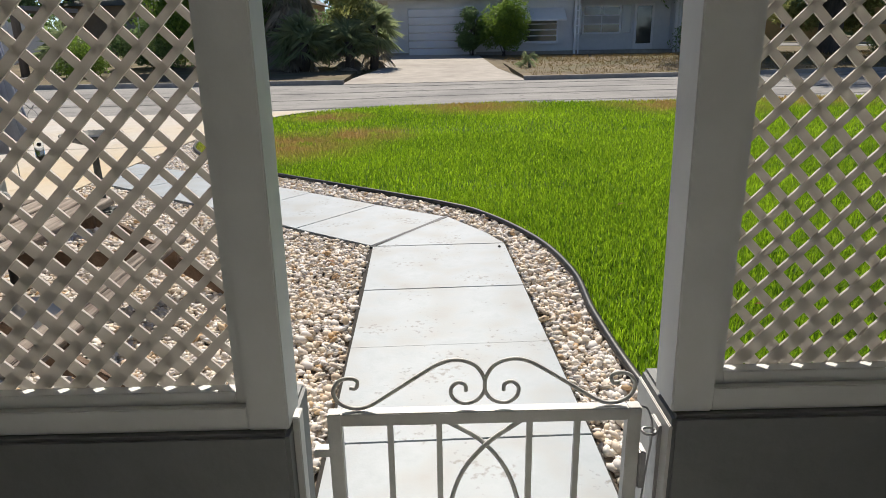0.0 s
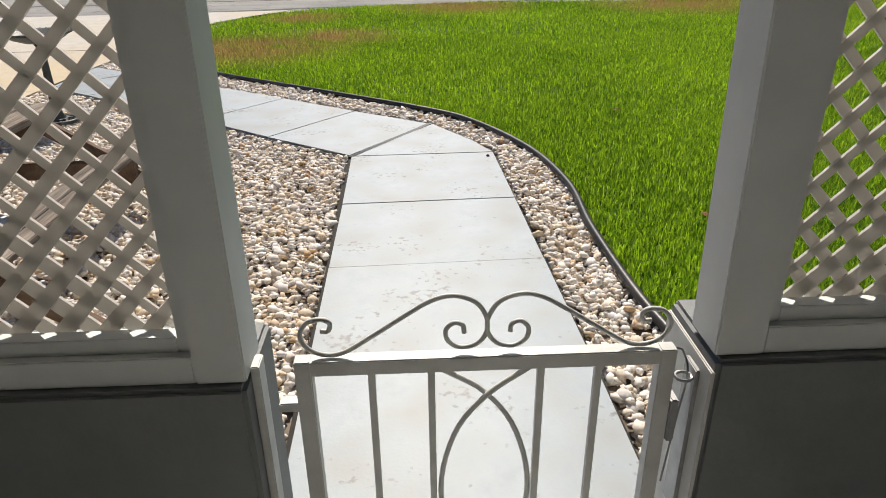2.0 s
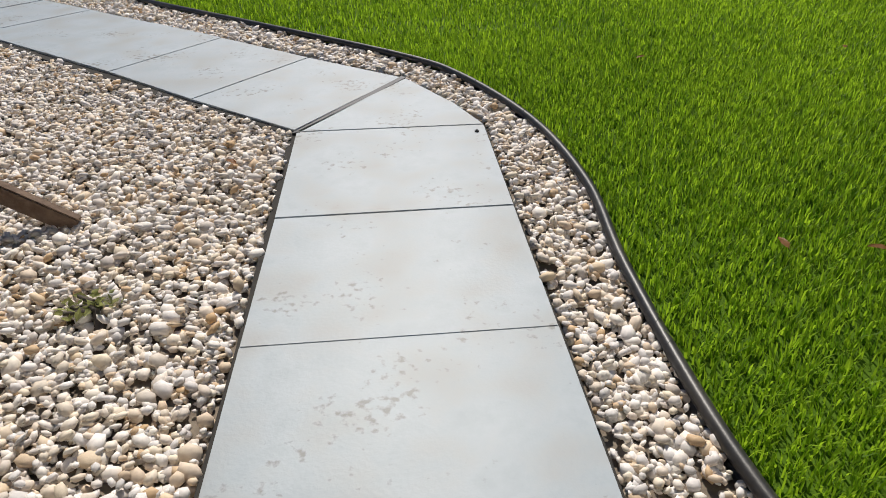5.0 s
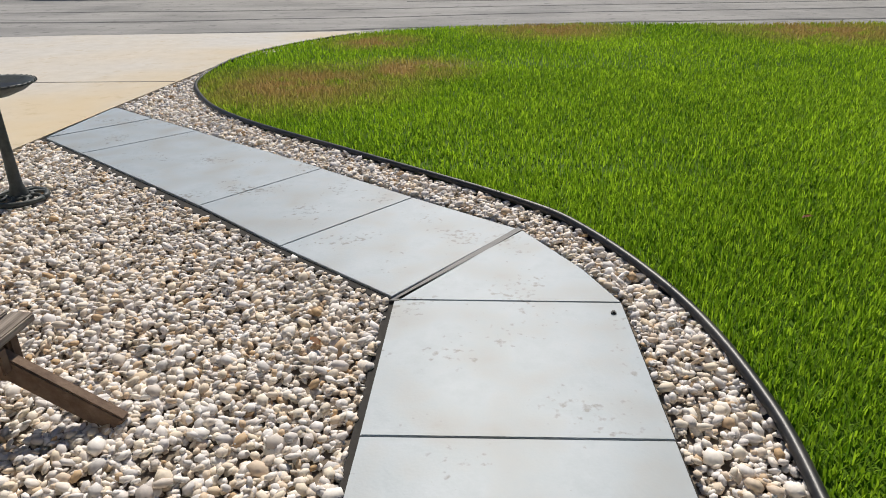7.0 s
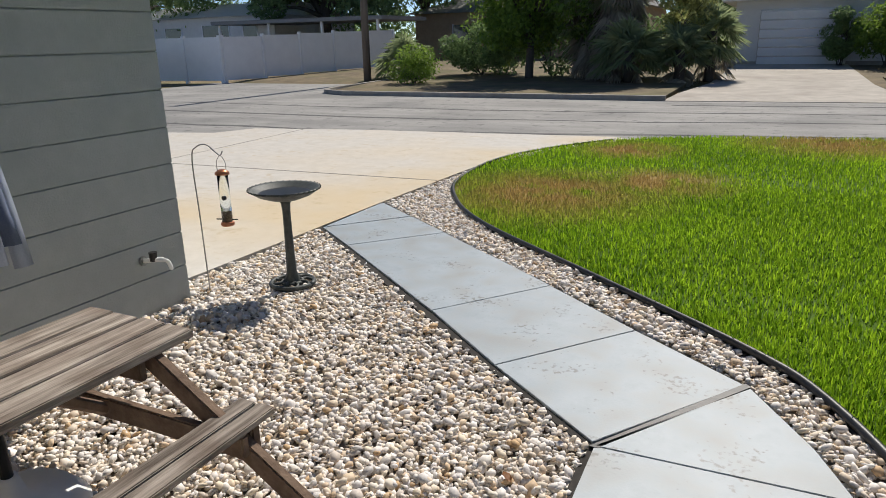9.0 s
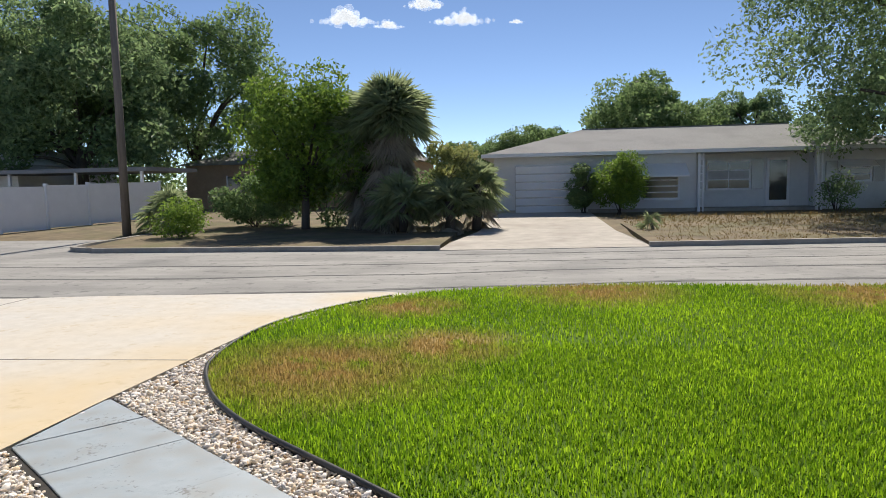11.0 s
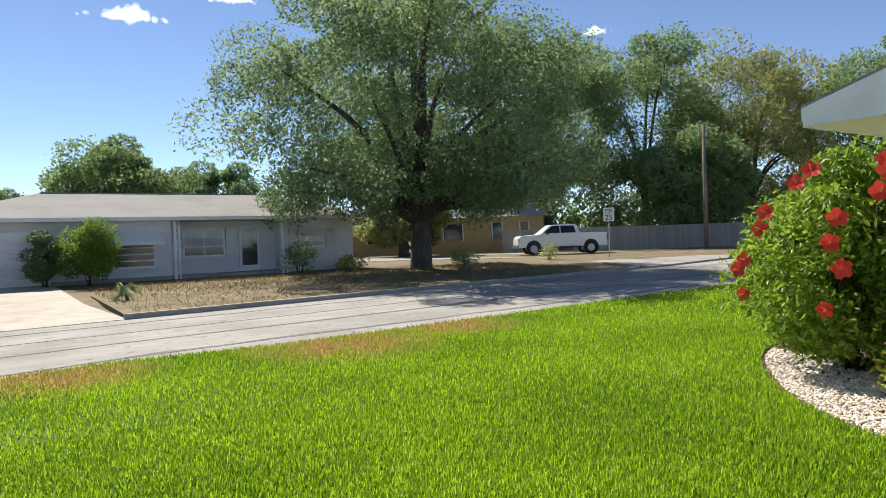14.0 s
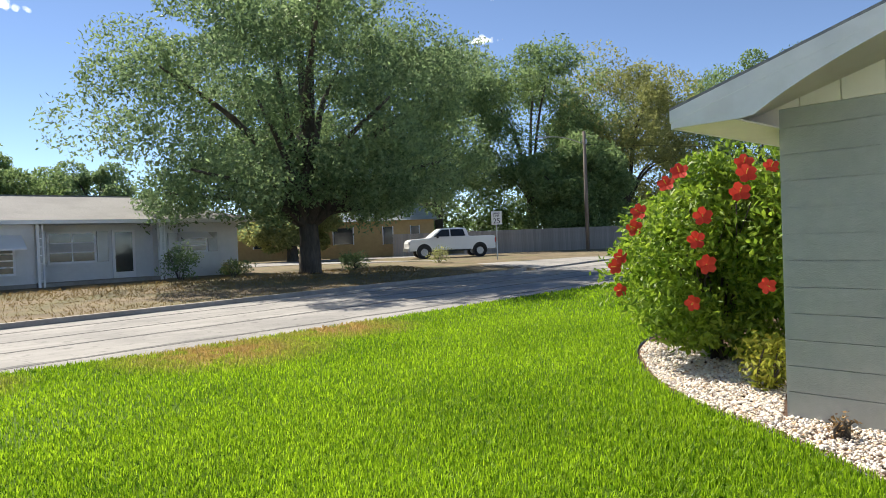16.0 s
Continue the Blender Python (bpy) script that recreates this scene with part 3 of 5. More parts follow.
structure(part("opposite_driveway", lying(drv, -0.05, lambda x, y: rise(x, y) + (0.055 if y > 20 else 0.0)), M_olddrive), "old stained concrete driveway across the road", "driveway")

drive_poly = [(-3.33, 4.9), (-3.27, 6.55), (-3.24, 7.6), (-3.12, 9.9), (-2.5, 11.75), (-1.7, 12.55), (-2.1, 12.75), (-6.5, 12.35), (-8.6, 11.95), (-8.9, 11.2), (-12.5, 10.3), (-12.5, 4.9)]
structure(part("driveway", lying(drive_poly, -0.055, 0.008), M_concrete), "pale concrete driveway with tan and orange stains", "driveway")
for a, b in (((-3.2, 8.7), (-11.8, 8.3)), ((-7.2, 5.0), (-7.6, 12.1))):
    d = Vector((b[0] - a[0], b[1] - a[1])).normalized()
    nrm = Vector((-d.y, d.x)) * 0.006
    structure(part("driveway_joint", lying([(a[0] + nrm.x, a[1] + nrm.y), (b[0] + nrm.x, b[1] + nrm.y), (b[0] - nrm.x, b[1] - nrm.y), (a[0] - nrm.x, a[1] - nrm.y)], 0.002, 0.012), M_kerb), "control joint in the driveway", "driveway")
gravel_poly = [(-3.05, 1.16), (1.24, 1.16)] + [(x, y) for x, y, z in LAWN_EDGE[1:106]] + [(-2.2, 12.0), (-3.1, 9.9), (-3.22, 7.6), (-3.25, 6.55), (-3.31, 4.9), (-3.05, 4.85)]
structure(part("gravel_bed", lying(gravel_poly, -0.058, -0.03), M_soil), "dark soil under the river stones", "gravel bed")
structure(part("planting_bed", lying([(4.6, 1.3)] + [(p.x + 0.03, p.y) for p in bed_edge] + [(13, 5.0), (6.0, 5.0), (6.0, 1.3)], -0.055, -0.005), M_mulch), "planting bed of mulch and pale gravel by the wall", "bed")

# ---- stepping slabs ----
walkway = structure(new("walkway"), "bent walkway of pale blue-grey painted concrete slabs", "walkway")
SLABS = [
    [(-0.285, 0.95), (0.67, 0.98), (0.663, 1.18), (-0.285, 1.15)],
    [(-0.285, 1.15), (0.663, 1.18), (0.65, 1.955), (-0.292, 1.93)],
    [(-0.292, 1.93), (0.65, 1.955), (0.627, 2.73), (-0.3, 2.698)],
    [(-0.3, 2.698), (0.627, 2.73), (0.605, 3.465), (-0.305, 3.43)],
    [(-0.305, 3.43), (0.605, 3.465), (0.58, 4.267), (-0.318, 4.245)],
    [(-0.318, 4.245), (0.58, 4.267), (0.46, 4.56), (0.213, 4.975)],
    [(-0.33, 4.27), (0.19, 5.0), (-0.377, 5.42), (-0.928, 4.735)],
    [(-0.928, 4.735), (-0.377, 5.42), (-1.01, 5.915), (-1.53, 5.24)],
    [(-1.53, 5.24), (-1.01, 5.915), (-1.60, 6.36), (-2.14, 5.715)],
    [(-2.14, 5.715), (-1.60, 6.36), (-2.19, 6.80), (-2.75, 6.19)],
    [(-2.75, 6.19), (-2.19, 6.80), (-2.70, 7.17), (-3.24, 6.56)],
    [(-3.24, 6.57), (-2.71, 7.17), (-3.21, 7.54), (-3.235, 7.5)],
]
for k, poly in enumerate(SLABS):
    c = Vector((sum(p[0] for p in poly) / 4, sum(p[1] for p in poly) / 4))
    gap = 0.0015 if k in (8, 10) else 0.004
    sh = []
    for p in poly:
        d = Vector(p) - c
        sh.append(tuple(c + d * (1 - gap / d.length)))
    s = lying(sh, -0.05, 0.003 + 0.0015 * (k % 3))
    bmesh.ops.bevel(s, geom=[e for e in s.edges if min(v.co.z for v in e.verts) > 0], offset=0.002, segments=2, affect="EDGES")
    part("slab", s, M_slab, walkway)
outl = [(-0.30, 0.9), (0.67, 0.93), (0.66, 1.9), (0.61, 3.46), (0.585, 4.27), (0.22, 5.0), (-3.21, 7.55), (-3.27, 6.53), (-0.35, 4.24), (-0.31, 2.7)]
part("joint_bed", lying(outl, -0.055, -0.008), M_gap, walkway, "dark joints between the slabs")
part("joint_strip", lying([(-0.335, 4.235), (-0.30, 4.235), (0.215, 4.985), (0.19, 5.01)], -0.02, 0.006), M_edging, walkway, "wide black rubber joint strip")

# ---- porch ----
# out of view: floor, ceiling and back wall kept pale to bounce light
structure(part("porch_floor", bx(-3.05, 6.1, -3.0, 0.95, -0.055, 0.012), M_floor), "grey painted porch floor", "floor")
structure(part("porch_ceiling", bx(-3.05, 6.1, -3.0, 1.35, 2.3, 2.42), M_ceil), "white porch ceiling", "ceiling")
structure(part("wall_back", bx(-3.05, 6.1, -3.2, -3.0, -0.05, 2.42), M_white), "unseen white wall behind the porch, kept pale to bounce light", "wall")
for nm, a, b, zt in (("knee_wall_west", -3.05, -0.197, 0.646), ("knee_wall_east", 0.555, 6.1, 0.665)):
    structure(part(nm, bx(a, b, 1.0, 1.21, -0.05, zt, bev=0.008), M_knee), "low dark grey painted porch wall", "wall")

structure(part("jamb", bx(0.549, 0.556, 1.002, 1.208, 0.0, 0.643, bev=0.002), M_gate), "scuffed white painted end of the porch wall", "trim")


def lattice_panel(x0, x1, kind):
    """A white framed screen of crossed strips standing on the low wall."""
    z0, z1 = (0.648 if kind == "west" else 0.667), 2.30
    t = thing("lattice_screen", (x0 + x1) / 2, 1.0, z0, "white framed lattice screen of crossed diagonal strips", "lattice screen", "porch screens")
    wl, wr = (0.035, 0.08) if kind == "west" else (0.08, 0.035)
    part("post", bx(x1 - wr, x1, 1.015, 1.115, z0, z1, bev=0.003), M_white, t)
    leaning = bx(x0, x0 + wl, 1.015, 1.115, z0, z1, bev=0.003)
    if x0 == 0.555:
        for vert in leaning.verts:
            if vert.co.x < x0 + 0.01:
                vert.co.x -= (vert.co.z - z0) * 0.017
    part("post", leaning, M_white, t)
    part("bottom_rail", bx(x0 + wl, x1 - wr, 1.018, 1.112, z0, z0 + 0.05, bev=0.002), M_white, t)
    part("top_rail", bx(x0 + wl, x1 - wr, 1.025, 1.105, z1 - 0.06, z1, bev=0.003), M_white, t)
    a, b, c, d = x0 + wl, x1 - wr, z0 + 0.05, z1 - 0.06
    for u0, u1, w0, w1 in ((a, a + 0.022, c, d), (b - 0.022, b, c, d), (a + 0.022, b - 0.022, c, c + 0.028), (a + 0.022, b - 0.022, d - 0.022, d)):
        part("bead", bx(u0, u1, 1.033, 1.063, w0, w1, bev=0.002), M_white, t)
    a, b, c, d = a + 0.012, b - 0.012, c + 0.012, d - 0.012
    step, w = 0.0695, 0.0197
    for sgn, ya, yb in ((1, 1.066, 1.0715), (-1, 1.0725, 1.078)):
        k = a - (d - c)
        while k < b + (d - c):
            # the strip's middle line: x = k + (z - c) * sgn
            lo, hi = (a - k, b - k) if sgn > 0 else (k - b, k - a)
            za, zb = max(c, c + lo), min(d, c + hi)
            if zb - za > 0.03:
                s = bmesh.new()
                p = [(k + (zz - c) * sgn + off, zz) for zz, off in ((za, -w), (za, w), (zb, w), (zb, -w))]
                v = [s.verts.new((min(max(x, a), b), y, z)) for y in (ya, yb) for x, z in p]
                for f in ((0, 1, 2, 3), (7, 6, 5, 4), (0, 4, 5, 1), (1, 5, 6, 2), (2, 6, 7, 3), (3, 7, 4, 0)):
                    s.faces.new([v[i] for i in f])
                part("strip", s, M_lattice, t)
            k += step
    return t


lattice_panel(-1.60, -0.197, "west")
lattice_panel(-3.04, -1.61, "west")
lattice_panel(0.555, 2.0, "east")
lattice_panel(2.01, 4.0, "east")
lattice_panel(4.01, 6.09, "east")

# ---- gate ----
gate = thing("garden_gate", 0.19, 1.05, 0.02, "low white metal garden gate with scrollwork, closed in the porch opening", "gate")
GY = 1.06
fr = bmesh.new()
for a in ((-0.128, -0.1, 0.06, 0.66), (0.48, 0.508, 0.06, 0.66), (-0.1, 0.48, 0.632, 0.66), (-0.1, 0.48, 0.06, 0.085)):
    box(fr, a[0], a[1], GY - 0.014, GY + 0.014, a[2], a[3], bev=0.002)
part("gate_frame", fr, M_gate, gate)
for x in (-0.003, 0.097, 0.282, 0.380):
    part("bar", bx(x - 0.006, x + 0.006, GY - 0.006, GY + 0.006, 0.085, 0.632), M_gate, gate)
SCROLL = [(-236, 38), (-225, 38), (-222, 50), (-233, 56), (-253, 52), (-265, 33), (-256, 11), (-231, 0), (-203, 4), (-163, 28), (-113, 60), (-78, 80), (-48, 86), (-18, 76), (-2, 53), (-1, 28), (-15, 10), (-38, 5), (-56, 16), (-59, 33), (-48, 44), (-35, 40), (-33, 28)]
for sgn in (1, -1):
    pts = smooth_line([(0.19 + sgn * u / 871, GY, 0.666 + w / 830) for u, w in SCROLL], 5)
    part("scroll", tubed(pts, 0.0042, 8), M_gate, gate, soft=True)
    arc = smooth_line([(0.19 - sgn * 0.078, GY, 0.632), (0.19, GY + 0.004 * sgn, 0.575), (0.19 + sgn * 0.055, GY, 0.49), (0.19 + sgn * 0.08, GY, 0.36), (0.19 + sgn * 0.055, GY, 0.22), (0.19, GY + 0.004 * sgn, 0.13), (0.19 - sgn * 0.06, GY, 0.085)], 5)
    part("arch_bar", tubed(arc, 0.005, 8), M_gate, gate, soft=True)
lt = part("latch", bx(0.508, 0.522, GY - 0.02, GY + 0.02, 0.47, 0.56, bev=0.003), M_metal, gate, "worn metal latch plate")
part("latch_ring", tubed([(0.528 + 0.014 * math.cos(a * 0.5236), GY - 0.005 + 0.014 * math.sin(a * 0.5236), 0.60) for a in range(13)], 0.003, 6), M_metal, lt)
part("latch_wire", tubed(smooth_line([(0.512, GY, 0.655), (0.528, GY + 0.01, 0.64), (0.537, GY, 0.60), (0.53, GY, 0.50), (0.52, GY, 0.36)], 5), 0.002, 6), M_metal, lt)
part("hinge", bx(-0.16, -0.126, GY - 0.012, GY + 0.012, 0.56, 0.578, bev=0.002), M_gate, gate, "white metal gate hinge")
part("hinge", bx(-0.16, -0.126, GY - 0.012, GY + 0.012, 0.14, 0.158, bev=0.002), M_gate, gate, "white metal gate hinge")
part("hinge_plate", bx(-0.196, -0.182, GY - 0.02, GY + 0.02, 0.08, 0.66, bev=0.002), M_gate, gate)
part("strike_plate", bx(0.542, 0.5552, GY - 0.02, GY + 0.03, 0.30, 0.62, bev=0.002), M_metal, gate, "chipped metal strike plate")

# ---- the two wings of the house ----


def courses(wall, x0, x1, y0, y1, top, face):
    """Painted block courses with struck joints on one face of a wing."""
    z, k = 0.0, 0
    while z < top - 0.02:
        h = min(0.2145, top - z)
        if face == "x-":
            b = bx(x0 - 0.012, x0 + 0.01, y0, y1, z + 0.0025, z + h - 0.0025, bev=0.0025)
        elif face == "x+":
            b = bx(x1 - 0.01, x1 + 0.012, y0, y1, z + 0.0025, z + h - 0.0025, bev=0.0025)
        else:
            b = bx(x0, x1, y1 - 0.01, y1 + 0.012, z + 0.0025, z + h - 0.0025, bev=0.0025)
        part("block_course", b, M_block, wall)
        z += 0.2145
        k += 1


def wing(name, x0, x1, y0, y1, top, gx, over, rakez, slope, out):
    """A gabled wing: block walls, boarded gable on the side gx, roof with soffit and fascia."""
    w = structure(part(name, bx(x0, x1, y0, y1, -0.05, top), M_block), "grey-green painted concrete block wing of the house", "wall")
    side = "x-" if out < 0 else "x+"
    courses(w, x0, x1, y0 + 0.001, y1, top, side)
    courses(w, x0 + 0.012, x1 - 0.012, y0, y1, top, "y+")
    mid = (y0 + y1) / 2
    eave = y1 + 0.5
    zr = rakez + (eave - mid) * slope
    zu = top + (y1 - mid) * slope * 0.98

    def roof_side(s):
        yy = eave if s > 0 else 2 * mid - eave
        xa, xb = (gx, x1 + 0.3) if out < 0 else (x0 - 0.3, gx)
        r = bmesh.new()
        v = [r.verts.new(c) for c in ((xa, yy, rakez + 0.122), (xb, yy, rakez + 0.122), (xb, mid, zr + 0.122), (xa, mid, zr + 0.122), (xa, yy, rakez + 0.10), (xb, yy, rakez + 0.10), (xb, mid, zr + 0.10), (xa, mid, zr + 0.10))]
        for f in ((0, 1, 2, 3), (7, 6, 5, 4), (0, 4, 5, 1), (1, 5, 6, 2), (2, 6, 7, 3), (3, 7, 4, 0)):
            r.faces.new([v[i] for i in f])
        part("roof_slope", r, M_shingle, w, "grey shingle roof slope")
        e = bmesh.new()
        xo = gx - out * 0.02
        v = [e.verts.new(c) for x in (gx, xo) for c in ((x, yy, rakez + 0.005), (x, yy, rakez + 0.10), (x, mid, zr + 0.10), (x, mid, zr + 0.005))]
        for f in ((0, 1, 2, 3), (7, 6, 5, 4), (0, 4, 5, 1), (1, 5, 6, 2), (2, 6, 7, 3), (3, 7, 4, 0)):
            e.faces.new([v[i] for i in f])
        bmesh.ops.recalc_face_normals(e, faces=e.faces)
        part("rake_board", e, M_white, w, "white painted rake board")
        part("fascia", bx(min(xa, xb) + 0.021, max(xa, xb) - 0.021, min(yy, yy - s * 0.02), max(yy, yy - s * 0.02), rakez - 0.04, rakez + 0.10), M_white, w, "white painted fascia board")
        u = bmesh.new()
        xi = gx - out * 0.021
        v = [u.verts.new(c) for c in ((xi, yy - s * 0.021, rakez - 0.01), (xi - out * over, yy - s * 0.021, rakez - 0.01), (xi - out * over, mid, zr - 0.01), (xi, mid, zr - 0.01))]
        u.faces.new(v)
        u.faces.ensure_lookup_table()
        bmesh.ops.solidify(u, geom=list(u.faces), thickness=0.012)
        part("soffit", u, M_soffit, w, "cream painted soffit under the rake")
        part("eave_soffit", bx(min(xa, xb) + 0.03, max(xa, xb) - 0.03, min(y1 if s > 0 else y0, yy - s * 0.021), max(y1 if s > 0 else y0, yy - s * 0.021), rakez - 0.035, rakez - 0.022), M_soffit, w, "cream painted soffit under the eave")

    roof_side(1)
    roof_side(-1)
    # added white panel: the soffit's brighter lit strip, its curved light edge as shape
    cv = bmesh.new()
    top_row, low_row = [], []
    for i in range(25):
        y = eave - 0.021 - 2.6 * (i / 24) ** 1.3
        zt = rakez + 0.006 + (eave - y) * slope
        zb = max(rakez - 0.036, zt - 0.20 * math.exp(-max(0, eave - 0.62 - y) / 0.55) - 0.03)
        top_row.append((y, zt))
        low_row.append((y, min(zb, zt - 0.004)))
    xa, xb = gx - out * 0.004, gx - out * 0.019
    rows = [[cv.verts.new((x, y, z)) for y, z in line] for x, line in ((xa, top_row), (xa, low_row), (xb, low_row), (xb, top_row))]
    for r0, r1 in zip(rows, rows[1:] + rows[:1]):
        for i in range(24):
            cv.faces.new((r0[i], r0[i + 1], r1[i + 1], r1[i]))
    bmesh.ops.recalc_face_normals(cv, faces=cv.faces)
    part("lit_soffit_panel", cv, M_white, w, "white panel added for the brightly lit outer strip of the soffit")
    wx = x0 if out < 0 else x1
    ys = np.arange(mid - (y1 - mid), y1, 0.30)
    for ya in ys:
        yb = min(ya + 0.29, y1)
        g = bmesh.new()
        hts = [top + (y1 - mid - abs(y - mid)) * slope + 0.11 for y in (ya, yb)]
        v = [g.verts.new((x, y, z)) for x in (wx + out * 0.03, wx - out * 0.05) for y, z in ((ya, top), (yb, top), (yb, hts[1]), (ya, hts[0]))]
        for f in ((0, 1, 2, 3), (7, 6, 5, 4), (0, 4, 5, 1), (1, 5, 6, 2), (2, 6, 7, 3), (3, 7, 4, 0)):
            g.faces.new([v[i] for i in f])
        bmesh.ops.recalc_face_normals(g, faces=g.faces)
        part("gable_board", g, M_soffit, w, "cream vertical gable board")
    g = bmesh.new()
    v = [g.verts.new((x, y, z)) for x in (wx + out * 0.01, wx - out * 0.05) for y, z in ((y1, rakez - 0.02), (eave - 0.03, rakez - 0.02), (eave - 0.03, rakez + 0.09), (y1, top + 0.10))]
    for f in ((0, 1, 2, 3), (7, 6, 5, 4), (0, 4, 5, 1), (1, 5, 6, 2), (2, 6, 7, 3), (3, 7, 4, 0)):
        g.faces.new([v[i] for i in f])
    bmesh.ops.recalc_face_normals(g, faces=g.faces)
    part("gable_board", g, M_soffit, w, "cream board closing the eave")
    return w


wing("wall_east_wing", 6.12, 14.0, -3.2, 5.06, 2.52, 5.25, 0.81, 2.40, 0.30, -1)
wing("wall_west_wing", -11.0, -3.08, -3.2, 4.87, 2.28, -2.48, 0.6, 2.20, 0.24, 1)

# ---- house across the road ----
HZ = 0.24
house = structure(new("opposite_house"), "long low white stucco house with a grey hip roof", "house")


def window(host, x0, x1, z0, z1, y, rows, cols, name):
    w = part(name, bx(x0 - 0.06, x1 + 0.06, y - 0.03, y + 0.05, z0 - 0.06, z1 + 0.06), M_vinyl, host, "white framed window")
    part("sill", bx(x0 - 0.12, x1 + 0.12, y - 0.12, y, z0 - 0.13, z0 - 0.06), M_house, w)
    for i in range(cols):
        for j in range(rows):
            a, b = x0 + (x1 - x0) * i / cols, x0 + (x1 - x0) * (i + 1) / cols
            c, d = z0 + (z1 - z0) * j / rows, z0 + (z1 - z0) * (j + 1) / rows
            part("pane", bx(a + 0.025, b - 0.025, y - 0.036, y - 0.02, c + 0.025, d - 0.025), M_pane if j % 2 == 0 or cols == 1 else M_curtain, w)
    return w


part("front_wall", bx(-1.77, 6.78, 33.0, 33.25, 0, 2.72), M_house, house)
part("side_wall", bx(-1.77, -1.5, 33.25, 41.5, 0, 2.72), M_house, house)
part("side_wall", bx(15.3, 15.55, 33.95, 41.5, 0, 2.72), M_house, house)
part("back_wall", bx(-1.5, 15.3, 41.25, 41.5, 0, 2.72), M_house, house)
part("porch_wall", bx(6.78, 11.75, 34.3, 34.5, 0, 2.72), M_house, house)
part("porch_return", bx(6.6, 6.78, 33.25, 34.3, 0, 2.72), M_house, house)
part("bedroom_wall", bx(11.75, 15.55, 33.7, 33.95, 0, 2.72), M_house, house)
part("bedroom_return", bx(11.75, 11.95, 33.95, 34.3, 0, 2.72), M_house, house)
part("porch_step", bx(6.8, 11.74, 32.9, 34.29, 0, HZ + 0.13, bev=0.02), M_kerb, house)
part("base_course", bx(2.3, 6.78, 32.97, 33.0, 0, HZ + 0.16), M_kerb, house)
part("base_course", bx(-1.79, -0.86, 32.97, 33.0, 0, HZ + 0.16), M_kerb, house)
part("ceiling", bx(-2.2, 15.95, 32.45, 41.9, 2.70, 2.74), M_house, house)
rf = bmesh.new()
E4 = [(-2.25, 32.4, 2.83), (16.0, 32.4, 2.83), (16.0, 41.9, 2.83), (-2.25, 41.9, 2.83), (2.3, 37.1, 4.12), (11.8, 37.1, 4.12)]
V = [rf.verts.new(c) for c in E4]
for f in ((0, 1, 5, 4), (1, 2, 5), (2, 3, 4, 5), (3, 0, 4), (3, 2, 1, 0)):
    rf.faces.new([V[i] for i in f])
roof = part("roof", rf, M_shingle, house, "grey shingle hip roof")
part("fascia", bx(-2.27, 16.02, 32.37, 32.399, 2.70, 2.85), M_vinyl, roof)
part("fascia", bx(-2.29, -2.26, 32.40, 41.9, 2.70, 2.85), M_vinyl, roof)
part("ridge_cap", bx(2.3, 11.8, 37.0, 37.2, 4.08, 4.15), M_shingle, roof)
# backing is grey, not white: shade of the panel grooves put into colour
gd = part("garage_door", bx(-0.86, 2.2, 32.95, 32.998, HZ - 0.01, 2.36), M_metal, house, "white sectional garage door")
for i in range(6):
    part("door_panel", bx(-0.83, 2.17, 32.925, 32.95, HZ + 0.03 + i * 0.345, HZ + 0.325 + i * 0.345, bev=0.018), M_vinyl, gd)
window(house, 4.55, 6.05, 0.82, 1.85, 32.97, 4, 1, "window")
aw = bmesh.new()
prism(aw, [(4.3, 32.15), (6.35, 32.15), (6.35, 32.99), (4.3, 32.99)], lambda x, y: 1.72 + (y - 32.15) * 0.55, lambda x, y: 1.78 + (y - 32.15) * 0.62)
part("awning", aw, M_vinyl, house, "white metal window awning")
window(house, 7.55, 9.3, 1.16, 2.36, 34.27, 3, 2, "window")
for x0, x1 in ((7.2, 7.45), (9.4, 9.85)):
    part("shutter", bx(x0, x1, 34.24, 34.298, 1.12, 2.42), M_metal, house, "grey shutter")
fd = part("front_door", bx(10.0, 10.95, 34.22, 34.298, HZ + 0.14, 2.46), M_vinyl, house, "white framed front door with a dark screen")
part("screen_panel", bx(10.12, 10.83, 34.20, 34.22, HZ + 0.4, 2.36), M_pane, fd)
part("door_handle", bx(10.10, 10.115, 34.15, 34.2, 1.2, 1.32), M_metal, fd)
for x in (6.86, 11.55):
    dsp = bmesh.new()
    box(dsp, x - 0.05, x + 0.05, 32.78, 32.88, HZ + 0.0, 2.72)
    box(dsp, x + 0.14, x + 0.2, 32.78, 32.84, HZ, 2.72)
    for k in range(7):
        box(dsp, x + 0.05, x + 0.14, 32.79, 32.83, HZ + 0.25 + k * 0.33, HZ + 0.28 + k * 0.33)
    part("porch_post", dsp, M_vinyl, house, "white openwork metal porch post")
window(house, 12.75, 13.95, 1.42, 2.2, 33.67, 3, 1, "window")
for x0, x1 in ((12.2, 12.65), (14.05, 14.5)):
    part("shutter", bx(x0, x1, 33.64, 33.698, 1.36, 2.26), M_metal, house, "grey shutter")
aw = bmesh.new()
prism(aw, [(12.65, 33.1), (14.05, 33.1), (14.05, 33.69), (12.65, 33.69)], lambda x, y: 1.98 + (y - 33.1) * 0.4, lambda x, y: 2.01 + (y - 33.1) * 0.5)
part("awning", aw, M_vinyl, house, "white metal window awning")

